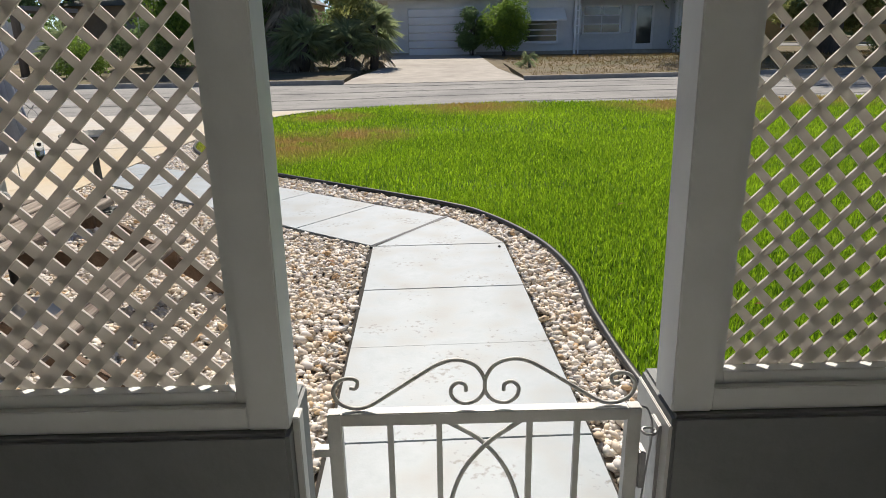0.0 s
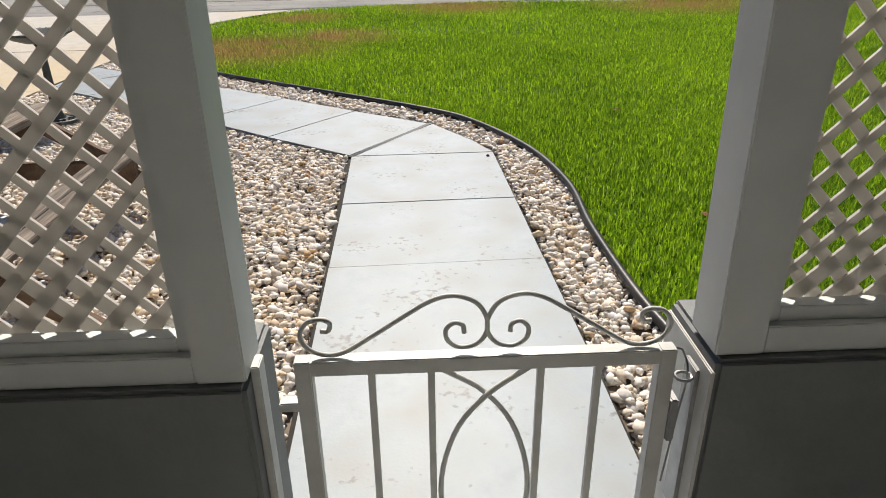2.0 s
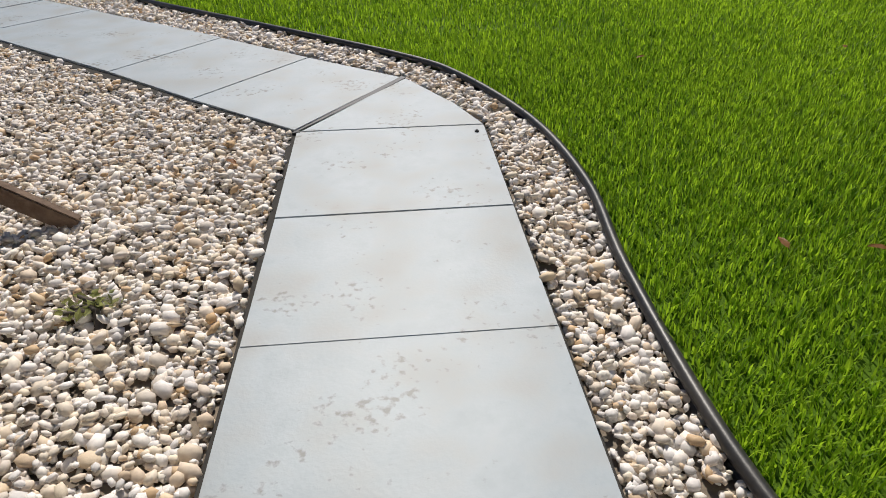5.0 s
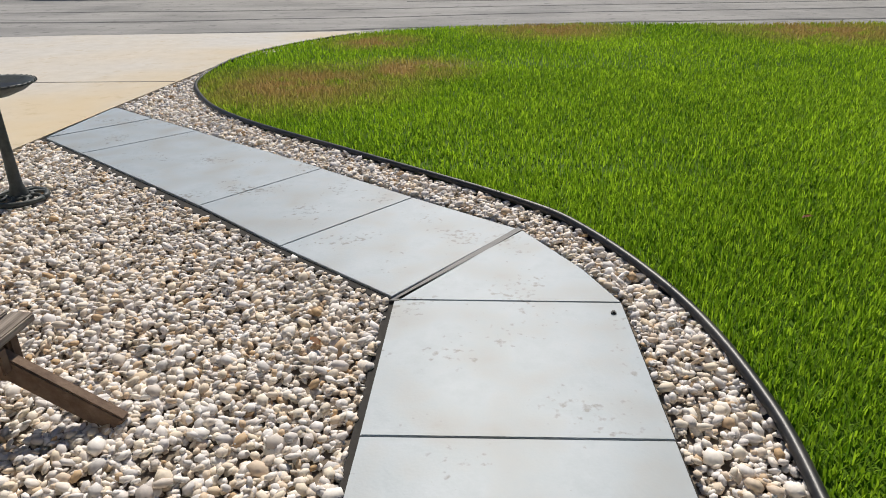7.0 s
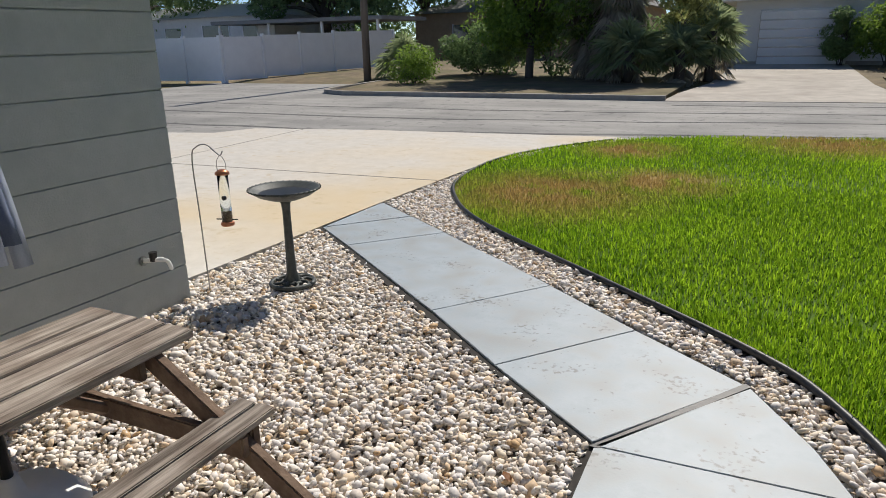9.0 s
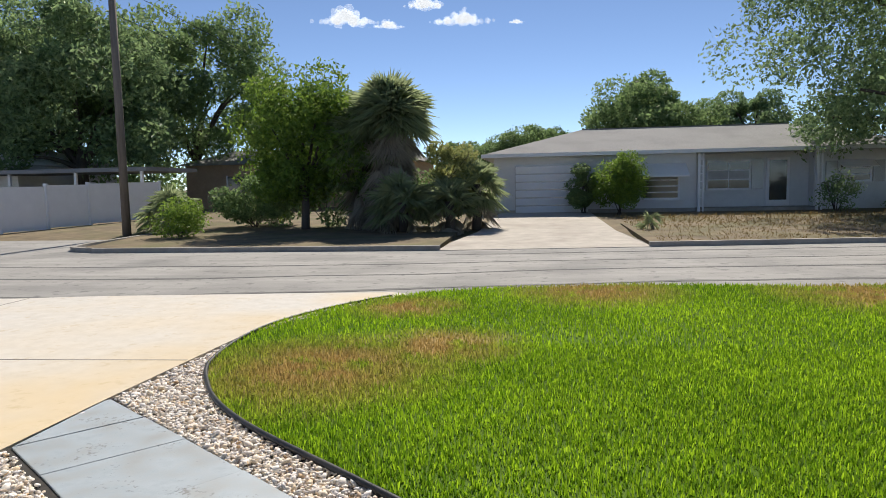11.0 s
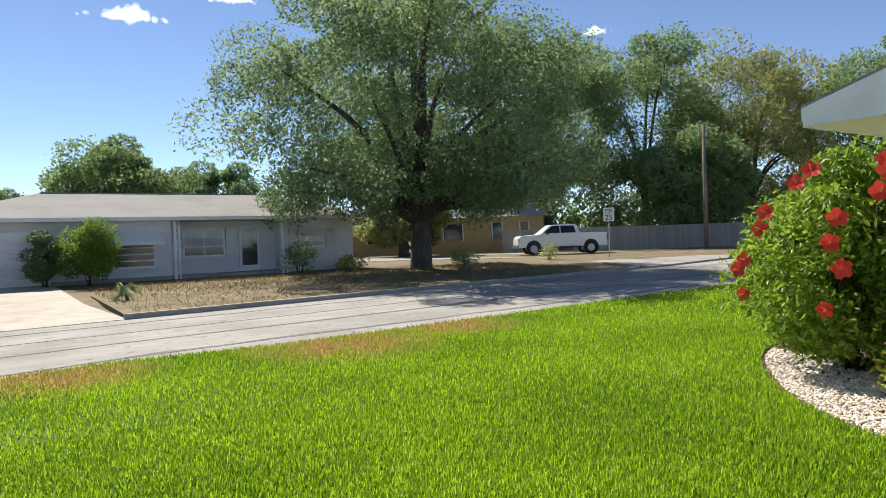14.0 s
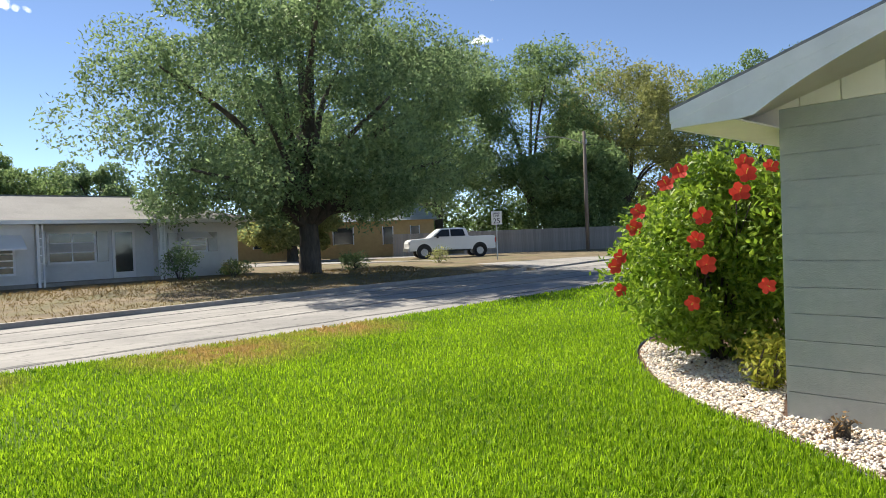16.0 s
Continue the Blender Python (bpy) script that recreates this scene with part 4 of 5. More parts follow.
shrub("bush", 2.05, 32.0, 0.68, 0.6, 2.35, 9000, 0.12, M_dkleaf, "dense dark green bush beside the garage door", 3)
shrub("bush", 3.4, 31.2, 0.98, 0.9, 2.75, 12000, 0.12, M_lime, "rounded bright green bush in the front bed", 5)
shrub("bush", 11.7, 31.2, 0.9, 0.7, 1.6, 1100, 0.13, M_dkleaf, "sparse purple-green shrub by the porch", 8)
shrub("bush", 13.6, 30.3, 0.6, 0.5, 0.9, 260, 0.10, M_olive, "small nearly bare shrub in the yard", 9)
shrub("bush", 14.9, 32.6, 1.0, 0.6, 0.7, 900, 0.12, M_dkleaf, "low dark hedge along the house", 10)
shrub("bush", 19.2, 29.2, 0.8, 0.7, 0.85, 1500, 0.10, M_dkleaf, "clipped dark green bush beside the oak", 11)
shrub("bush", 25.6, 30.2, 0.7, 0.6, 0.9, 500, 0.12, M_olive, "thin shrub at the corner of the yard", 12)
fan_palm("sprout_palm", 3.5, 24.0, 0.25, 0.65, 9, "small dry palm seedling in the straw grass", 13, trunk=0.05)

tree("oak_tree", 16.8, 29.3, 14, 9.2, 7.4, 7.4, 7.0, 150, 1.5, 600, 0.20, M_oak, "broad spreading oak shading the front yard", 21, trunk=0.48, limbs=26, low=-0.6, fork=0.2, skirt=(4.0, 7.6, 5.4, 1.5, 46, 1.25))

# ---- truck, sign, far right ----
TR = pose(32.1, 36.2, rise(31, 37) + 0.02, 0, 0, -30)
truck = thing("pickup_truck", 32.1, 36.2, rise(31, 37), "white crew-cab pickup truck parked on the side street", "truck")


def tp(name, bm, m, parent=truck, label="", soft=False):
    bm.transform(TR)
    return part(name, bm, m, parent, label, soft)


prof = [(-2.95, 0.5), (-2.97, 1.05), (-2.8, 1.25), (-1.5, 1.33), (-0.75, 1.93), (0.35, 1.98), (0.95, 1.93), (1.12, 1.38), (2.95, 1.38), (2.95, 0.5)]
bd = bmesh.new()
a = [bd.verts.new((x, -0.98 if z < 1.4 else -0.82, z)) for x, z in prof]
b = [bd.verts.new((x, 0.98 if z < 1.4 else 0.82, z)) for x, z in prof]
bd.faces.new(a)
bd.faces.new(b[::-1])
for i in range(len(prof)):
    j = (i + 1) % len(prof)
    bd.faces.new((a[j], a[i], b[i], b[j]))
bmesh.ops.recalc_face_normals(bd, faces=bd.faces)
bmesh.ops.bevel(bd, geom=list(bd.edges), offset=0.05, segments=2, affect="EDGES")
tp("body", bd, M_carwhite)
for x0, x1, x2, x3 in ((-1.3, -0.22, -0.22, -0.72), (-0.14, 0.86, 0.74, -0.14)):
    w = bmesh.new()
    v = [w.verts.new(c) for c in ((x0, -0.995, 1.40), (x1, -0.995, 1.40), (x2, -0.86, 1.86), (x3, -0.86, 1.86))]
    w.faces.new(v)
    bmesh.ops.solidify(w, geom=list(w.faces), thickness=0.02)
    tp("side_window", w, M_pane)
tp("rear_window", bx(-0.06, 0.0, -0.72, 0.72, 0.0, 0.45, m=pose(1.13, 0, 1.42, 0, -14, 0)), M_pane)
tp("bed_liner", bx(1.15, 2.85, -0.85, 0.85, 1.36, 1.395), M_black)
for x in (-1.95, 1.85):
    for y in (-0.86, 0.86):
        wh = tp("wheel", rodded((x, y - 0.13, 0.40), (x, y + 0.13, 0.40), 0.40, seg=24), M_tyre, soft=False)
        tp("rim", rodded((x, y - 0.145, 0.40), (x, y + 0.145, 0.40), 0.24, seg=16), M_metal, wh)
    tp("wheel_arch", rodded((x, -0.99, 0.46), (x, -0.80, 0.46), 0.50, seg=24), M_black)
tp("tail_lamp", bx(2.9, 2.97, -0.985, -0.82, 0.92, 1.25), M_redlamp)
tp("headlamp", bx(-2.97, -2.88, -0.99, -0.75, 0.92, 1.1), M_metal)
tp("bumper", bx(2.94, 3.1, -0.95, 0.95, 0.5, 0.68, bev=0.02), M_metal)
tp("bumper", bx(-3.06, -2.93, -0.95, 0.95, 0.45, 0.68, bev=0.02), M_metal)
tp("side_step", bx(-1.3, 1.2, -1.02, -0.9, 0.42, 0.52), M_black)
tp("wing_mirror", bx(-1.12, -1.0, -1.2, -0.98, 1.3, 1.5, bev=0.02), M_black)

sg = thing("speed_sign", 29.3, 29.3, rise(29, 29), "white speed limit sign on a thin metal post", "road sign")
part("post", bx(29.27, 29.33, 29.3, 29.34, rise(29, 29), 2.95), M_metal, sg)
SF = pose(29.3, 29.29, 2.6, 0, 0, -42)
pl = bx(-0.30, 0.30, -0.012, 0.0, -0.38, 0.38)
pl.transform(SF)
plate = part("plate", pl, M_sign, sg)


def words(text, size, z, host):
    cu = bpy.data.curves.new("words", "FONT")
    cu.body, cu.size, cu.align_x, cu.extrude = text, size, "CENTER", 0.002
    ob = new("lettering", cu)
    bpy.context.view_layer.update()
    me = bpy.data.meshes.new_from_object(ob.evaluated_get(bpy.context.evaluated_depsgraph_get()))
    bpy.data.objects.remove(ob)
    me.transform(SF @ pose(0, -0.016, z, 90, 0, 0))
    return link("lettering", me, M_lettering, host)


words("SPEED", 0.15, 0.2, plate)
words("LIMIT", 0.15, 0.06, plate)
words("25", 0.42, -0.31, plate)


def lamp_pole(x, y, h, arm, label, wires=()):
    z = rise(x, y)
    t = thing("utility_pole", x, y, z, label, "utility pole")
    part("pole", tubed([(x, y, z - 0.1), (x, y, z + h)], 0.15, 10, 0.11), M_pole, t, soft=True)
    tip = (x + arm[0], y + arm[1], z + arm[2] + 0.55)
    ar = part("lamp_arm", tubed(smooth_line([(x, y, z + arm[2]), (x + arm[0] * .5, y + arm[1] * .5, z + arm[2] + 0.5), tip], 5), 0.035, 8), M_metal, t, soft=True)
    part("lamp_head", bx(tip[0] - 0.35, tip[0] + 0.15, tip[1] - 0.1, tip[1] + 0.1, tip[2] - 0.07, tip[2] + 0.06, bev=0.03), M_metal, ar)
    for k, (a, b) in enumerate(wires):
        mid = ((a[0] + b[0]) / 2, (a[1] + b[1]) / 2, (a[2] + b[2]) / 2 - 0.5)
        part("wire", tubed(smooth_line([a, mid, b], 8), 0.010, 5), M_black, t)
    part("insulator", bx(x - 0.05, x + 0.05, y - 0.2, y - 0.12, z + h - 0.9, z + h - 0.6), M_metal, t)
    return t


lamp_pole(-14.1, 24.8, 10.2, (-2.6, -2.2, 8.6), "tall wooden utility pole with a street lamp arm and wires", (((-14.1, 24.8, 9.6), (-45, 18, 10.5)), ((-14.1, 24.8, 8.2), (-45, 18, 8.6)), ((-14.1, 24.8, 8.6), (-9, 60, 6.0)), ((-14.1, 24.8, 7.6), (-9, 60, 5.2))))
lamp_pole(41.5, 31.6, 8.6, (-2.6, 1.9, 7.7), "grey street lamp pole beside the far fence", (((41.5, 31.6, 7.9), (80, 10, 8.2)),))


def board_fence(x0, y0, x1, y1, h, w, label, m, name, z=0.1):
    d = Vector((x1 - x0, y1 - y0, 0))
    n = int(d.length / w)
    t = thing(name, x0, y0, z, label, "fence")
    u = d.normalized()
    ang = math.degrees(math.atan2(u.y, u.x))
    me = None
    for i in range(n):
        M = pose(x0 + u.x * w * i, y0 + u.y * w * i, z - 0.15, 0, 0, ang)
        if me is None:
            b = bx(0.004, w - 0.004, -0.015, 0.015, 0, h + 0.15)
            me = bpy.data.meshes.new("board")
            b.to_mesh(me)
            b.free()
            me.materials.append(m)
        ob = new("board", me)
        ob.matrix_basis = M
        ob.parent = t
        ob.matrix_parent_inverse = t.matrix_basis.inverted()
    return t


board_fence(37.2, 40.0, 50.5, 31.0, 1.75, 0.2, "weathered grey wooden board fence under the trees", M_oldfence, "wooden_fence", 0.24)
board_fence(33.5, 44.0, 37.0, 41.5, 1.75, 0.2, "weathered grey wooden board fence beside the ochre house", M_oldfence, "wooden_fence", 0.24)


def vinyl_fence(x0, y0, x1, y1, h=1.75, w=1.85):
    d = Vector((x1 - x0, y1 - y0, 0))
    n = max(1, round(d.length / w))
    t = thing("vinyl_fence", x0, y0, rise(x0, y0), "white vinyl privacy fence with square posts", "fence")
    for i in range(n + 1):
        p = Vector((x0, y0, 0)) + d * i / n
        z = rise(p.x, p.y)
        part("post", bx(p.x - 0.065, p.x + 0.065, p.y - 0.065, p.y + 0.065, z - 0.1, z + h + 0.06, bev=0.01), M_vinyl, t)
        if i < n:
            q = Vector((x0, y0, 0)) + d * (i + 1) / n
            u = d.normalized()
            M = pose(p.x, p.y, z, 0, 0, math.degrees(math.atan2(u.y, u.x)))
            L = (q - p).length
            part("panel", bx(0.066, L - 0.066, -0.02, 0.02, 0.05, h - 0.12, m=M), M_vinyl, t)
            part("rail", bx(0.066, L - 0.066, -0.03, 0.03, h - 0.12, h, m=M), M_vinyl, t)


vinyl_fence(-40, 22.0, -20.2, 23.6)
vinyl_fence(-20.2, 23.75, -17.6, 33.0)


def far_house(name, x, y, w, d, h, rh, ang, wall, roofm, label, wins):
    z = rise(x, y)
    M = pose(x, y, z, 0, 0, ang)
    t = thing(name, x, y, z, label, "house")
    wl = bx(-w / 2, w / 2, -d / 2, d / 2, -0.1, h)
    wl.transform(M)
    part("wall", wl, wall, t)
    r = bmesh.new()
    V = [r.verts.new(c) for c in ((-w / 2 - .5, -d / 2 - .5, h), (w / 2 + .5, -d / 2 - .5, h), (w / 2 + .5, d / 2 + .5, h), (-w / 2 - .5, d / 2 + .5, h), (-w / 2 + 1.5, 0, h + rh), (w / 2 - 1.5, 0, h + rh))]
    for f in ((0, 1, 5, 4), (1, 2, 5), (2, 3, 4, 5), (3, 0, 4), (3, 2, 1, 0)):
        r.faces.new([V[i] for i in f])
    r.transform(M)
    part("roof", r, roofm, t)
    for u, a, b, c in wins:
        g = bx(u - a / 2, u + a / 2, -d / 2 - 0.05, -d / 2, b, c)
        g.transform(M)
        wn2 = part("window", g, M_pane, t)
        for e in (u - a / 2 - 0.05, u + a / 2 - 0.03):
            s = bx(e, e + 0.08, -d / 2 - 0.07, -d / 2 - 0.0, b - 0.06, c + 0.06)
            s.transform(M)
            part("frame", s, M_vinyl, wn2)
    return t


far_house("ochre_house", 36.5, 50.0, 9.5, 8, 2.9, 1.9, -38, M_yhouse, M_tin, "ochre house with a pale tin roof behind the truck", ((-2.6, 1.6, 1.1, 2.4), (1.0, 0.8, 1.0, 2.4), (3.2, 0.7, 1.0, 2.4)))
far_house("ochre_house", 27.0, 58.0, 9, 7, 2.7, 1.3, -20, M_yhouse, M_shingle, "ochre bungalow half hidden under the trees", ((-1.5, 2.0, 1.0, 2.2), (2.0, 1.2, 1.0, 2.2)))
far_house("white_bungalow", -35.0, 41.0, 15, 8, 2.9, 1.0, -4, M_house, M_vinyl, "low white bungalow behind the vinyl fence", ((-5, 1.6, 1.0, 2.3), (-1.5, 1.6, 1.0, 2.3), (2.5, 2.4, 0.2, 2.4), (5.5, 1.2, 1.0, 2.3)))
far_house("tan_bungalow", -16.0, 52.0, 16, 9, 3.0, 1.2, 0, mat("tan_stucco", (0.33, 0.24, 0.16), (0.42, 0.31, 0.21), 3, 0.85), M_shingle, "low tan house with a flat grey roof", ((-4, 2, 1, 2.2), (3, 2, 1, 2.2)))
cp = thing("carport", -24.5, 36.0, 0.24, "open grey carport with thin posts behind the fence", "carport")
part("roof", bx(-30, -18.5, 33.5, 38.5, 2.55, 2.75), M_shingle, cp)
for x in (-29.6, -26, -22.4, -18.9):
    part("post", bx(x - 0.06, x + 0.06, 33.7, 33.82, 0.2, 2.55), M_vinyl, cp)

# trees and bushes along the far side
tree("leafy_tree", -8.1, 26.2, 5.9, 2.1, 1.9, 2.4, 3.3, 50, 0.75, 460, 0.18, M_lime, "tall loose green tree in the far verge", 31, trunk=0.14, limbs=12, low=-1, fork=0.3)
fan_palm("cabbage_palm", -4.9, 26.0, 4.0, 1.75, 130, "shaggy cabbage palm with hanging dead fronds", 32, skirt=110, trunk=0.2)
fan_palm("cabbage_palm", -5.9, 26.5, 3.2, 1.8, 60, "shaggy cabbage palm among the trees", 33, skirt=26, trunk=0.2)
fan_palm("palmetto", -2.7, 24.4, 1.0, 1.15, 40, "low palmetto clump beside the driveway", 34, skirt=16, group="palmettos")
shrub("bush", -2.7, 25.2, 1.0, 0.8, 3.3, 5200, 0.15, M_olive, "tall loose olive-green bush beside the driveway", 44)
fan_palm("palmetto", -1.9, 25.2, 1.5, 1.2, 34, "low palmetto clump beside the driveway", 35, skirt=14, group="palmettos")
fan_palm("palmetto", -4.2, 24.3, 1.0, 1.4, 28, "low palmetto clump in the verge", 36, skirt=10, group="palmettos")
fan_palm("palmetto", -13.2, 26.0, 0.8, 1.3, 26, "spiky palmetto clump at the foot of the pole", 37, group="palmettos")
shrub("hedge", -10.4, 27.2, 2.2, 1.0, 1.9, 5200, 0.16, M_dkleaf, "dense dark hedge along the verge", 38, category="hedge")
shrub("hedge", -7.4, 27.0, 2.4, 1.2, 2.6, 5200, 0.18, M_dkleaf, "dark undergrowth below the trees", 39, category="hedge")
shrub("hedge", -4.6, 26.6, 2.0, 1.0, 2.4, 5200, 0.17, M_dkleaf, "dark undergrowth below the palms", 43, category="hedge")
shrub("hedge", -10.2, 28.6, 1.6, 1.0, 3.0, 2600, 0.16, M_lime, "yellow-green shrub above the hedge", 40, category="bush")
shrub("bush", -11.3, 23.3, 0.95, 0.85, 1.35, 2600, 0.12, M_lime, "rounded light green bush on the corner verge", 41)
shrub("bush", -22.6, 20.9, 1.1, 1.0, 2.0, 2400, 0.13, M_dkleaf, "clipped dark round bush before the white fence", 42, z0=-0.05)
for x, y, h, r, s, m, lb in ((-30, 44, 13, 6.5, 51, M_dkleaf, "large dark tree behind the white fence"), (-26.5, 40, 12, 5.5, 52, M_oak, "large shady tree behind the white fence"), (-41, 38, 13, 6.5, 53, M_dkleaf, "large dark tree behind the white fence"), (-13.5, 48, 7.0, 3.6, 54, M_dkleaf, "dark tree beyond the side street"), (-24.5, 50, 14, 6, 55, M_dkleaf, "tall dark tree beyond the bungalow")):
    tree("shade_tree", x, y, h, r, r, h * 0.46, h * 0.56, 60, r * 0.3, 520, 0.34, m, lb, s, trunk=0.35, limbs=10, group="trees behind the fence")
for x, y, h, r, s, m, lb in ((9.5, 62, 9.6, 5.4, 61, M_dkleaf, "round dark oak crown behind the house roof"), (-1, 95, 8, 5.5, 62, M_dkleaf, "distant dark tree above the rooftops"), (4.5, 90, 7.5, 5, 63, M_dkleaf, "distant dark tree above the rooftops"), (20, 70, 9, 4.5, 64, M_oak, "pale green tree behind the house"), (-9, 100, 7.5, 5, 65, M_dkleaf, "distant dark tree above the rooftops"),
                          (27, 48, 7, 3.2, 66, M_olive, "grey-green small tree before the ochre house"), (44, 50, 20, 7.5, 67, M_dkleaf, "tall dark tree behind the wooden fence"), (54, 47, 21, 8, 68, M_dkleaf, "tall dark tree behind the wooden fence"), (64, 42, 20, 8, 69, M_olive, "tall olive tree behind the wooden fence"), (74, 32, 20, 8, 70, M_dkleaf, "tall dark tree along the far road"), (36, 63, 19, 7, 71, M_dkleaf, "tall dark tree behind the ochre house"), (49, 38, 9, 4.5, 72, M_dkleaf, "dark tree leaning over the fence")):
    tree("shade_tree", x, y, h, r, r, h * 0.47, h * 0.54, 62, r * 0.3, 620, 0.36, m, lb, s, trunk=0.4, limbs=10, low=-0.9, group="far trees")
far = [(18 + i * 2.6, 66 - i * 1.1 + rnd.uniform(-2, 2), rnd.uniform(1, 5.5), 2.6, 2.4, 2.6) for i in range(24)] + [(-50 + i * 2.7, 56 + rnd.uniform(-2, 2), rnd.uniform(1, 4), 2.2, 2, 2.2) for i in range(15)] + [b for i in range(70) for b in [(-170 + i * 5.2 + rnd.uniform(-2, 2), 125 + rnd.uniform(-8, 14), rnd.uniform(1.5, 5.0), 5, 4, rnd.uniform(3.0, 5.0))]]
v, f = leaf_cloud(clumps(far, 300), 0.7)
tagged(raw("far_woods", v, f, M_dkleaf), "low band of distant dark woods", "woods", kind="stuff")

belt = [(38 + i * 1.3, 58 - i * 0.62 + rnd.uniform(-1, 1), rnd.uniform(0.8, 6.0), 2.2, 2.0, 2.2) for i in range(34)]
v, f = leaf_cloud(clumps(belt, 420), 0.5)
tagged(raw("far_woods", v, f, M_dkleaf), "dark undergrowth beneath the tall trees by the fence", "woods", kind="stuff")

# ---- picnic table ----
table = thing("picnic_table", -1.95, 2.7, 0, "small weathered wooden picnic table standing on the stones", "picnic table")
TX0, TX1, TY0, TY1, TZ = -2.27, -1.69, 2.0, 3.62, 0.52
for i in range(4):
    a = TX0 + (TX1 - TX0) * i / 4
    part("top_plank", bx(a + 0.007, a + (TX1 - TX0) / 4 - 0.007, TY0, TY1 - 0.006 * (i % 2), TZ - 0.034, TZ, bev=0.004), M_wood, table)
for bx0 in (-1.475, -2.64):
    for i in range(2):
        a = bx0 + 0.085 * i
        part("bench_plank", bx(a + 0.005, a + 0.080, TY0, TY1 - 0.04, 0.272, 0.30, bev=0.004), M_wood, table)
for y in (TY0 + 0.22, TY1 - 0.2):
    part("bench_beam", bx(-2.63, -1.31, y - 0.018, y + 0.018, 0.185, 0.271, bev=0.006), M_wood_leg, table)
    part("top_batten", bx(TX0 + 0.03, TX1 - 0.02, y - 0.05, y - 0.02, TZ - 0.11, TZ - 0.035, bev=0.006), M_wood_leg, table)
    for s in (1, -1):
        cx = (TX0 + TX1) / 2
        ln = bmesh.new()
        aa, bb = Vector((cx + s * 0.93, y + 0.036, 0.0)), Vector((cx + s * 0.2, y + 0.036, TZ - 0.04))
        dd = bb - aa
        box(ln, -0.038, 0.038, -0.02, 0.02, -0.02, dd.length, bev=0.005)
        ln.transform(Matrix.Translation(aa) @ pose(0, 0, 0, 0, math.degrees(math.atan2(dd.x, dd.z)), 0))
        part("leg", ln, M_wood_leg, table)
        part("bench_support", bx(cx + s * 0.60 - 0.045, cx + s * 0.60 + 0.045, y + 0.06, y + 0.105, 0.11, 0.271, bev=0.008), M_wood_leg, table)
    brc = bmesh.new()
    rod(brc, (cx, y - 0.02, 0.23), (cx, y - (0.35 if y > 2.8 else -0.35), TZ - 0.04), 0.025, seg=6)
    part("brace", brc, M_wood_leg, table)

umb = thing("patio_umbrella", -1.95, 3.0, 0, "closed pale dusty blue patio umbrella standing through the table", "umbrella")
part("pole", rodded((-1.95, 3.0, 0.1), (-1.95, 3.0, 2.1), 0.019), M_black, umb, soft=True)
part("base", (lambda b: (lathe(b, -1.95, 3.0, [(0.22, -0.02), (0.23, 0.05), (0.19, 0.10), (0.05, 0.13), (0.03, 0.2)], 28), b)[1])(bmesh.new()), M_white, umb, "white plastic umbrella base", soft=True)
for k in range(16):
    c = bmesh.new()
    ring = []
    for j in range(9):
        z = 0.94 + 0.05 * math.sin(k * 2.1) * (1 if j == 0 else 0) + (2.05 - 0.94) * j / 8
        row = []
        for i in range(5):
            a = 6.2832 * (k + i / 4) / 16
            r = (0.15 * (1 - j / 8) ** 0.75 + 0.022) * (1 + 0.28 * (math.sin(math.pi * i / 4) - 0.5))
            row.append(c.verts.new((-1.95 + r * math.cos(a), 3.0 + r * math.sin(a), z)))
        ring.append(row)
    for p0, p1 in zip(ring, ring[1:]):
        for i in range(4):
            c.faces.new((p0[i], p0[i + 1], p1[i + 1], p1[i]))
    bmesh.ops.solidify(c, geom=list(c.faces), thickness=0.003)
    # every fourth fold takes the shaded tone of the canvas
    part("canopy_fold", c, M_canvas_shade if k % 4 == 1 else M_canvas_lit, umb, soft=True)

# ---- bird bath ----
bath = thing("bird_bath", -2.57, 5.3, -0.03, "dark green resin pedestal bird bath on the stones", "bird bath")
BX, BY = -2.59, 5.3
pd = bmesh.new()
lathe(pd, BX, BY, [(0.055, 0.0), (0.05, 0.04), (0.034, 0.09), (0.030, 0.2), (0.027, 0.35), (0.026, 0.5), (0.03, 0.55), (0.045, 0.575)], 16)
part("pedestal", pd, M_bath, bath, soft=True)
bs = bmesh.new()
lathe(bs, BX, BY, [(0.04, 0.572), (0.10, 0.582), (0.17, 0.608), (0.215, 0.638), (0.228, 0.645), (0.225, 0.655), (0.21, 0.65), (0.16, 0.62), (0.09, 0.60), (0.02, 0.595)], 36)
basin = part("basin", bs, M_bath, bath, soft=True)
part("water", (lambda b: (lathe(b, BX, BY, [(0.165, 0.617), (0.168, 0.6235)], 32), b)[1])(bmesh.new()), M_dark, basin)
for k in range(36):
    a = 6.2832 * k / 36
    part("rim_bead", rodded((BX + 0.219 * math.cos(a), BY + 0.219 * math.sin(a), 0.648), (BX + 0.232 * math.cos(a), BY + 0.232 * math.sin(a), 0.652), 0.007, seg=6), M_bath, basin)
ringb = bmesh.new()
tube(ringb, [(BX + 0.14 * math.cos(a * 0.2618), BY + 0.14 * math.sin(a * 0.2618), 0.015) for a in range(25)], 0.016, 8)
tube(ringb, [(BX + 0.065 * math.cos(a * 0.2618), BY + 0.065 * math.sin(a * 0.2618), 0.02) for a in range(25)], 0.014, 8)
part("foot_ring", ringb, M_bath, bath, soft=True)
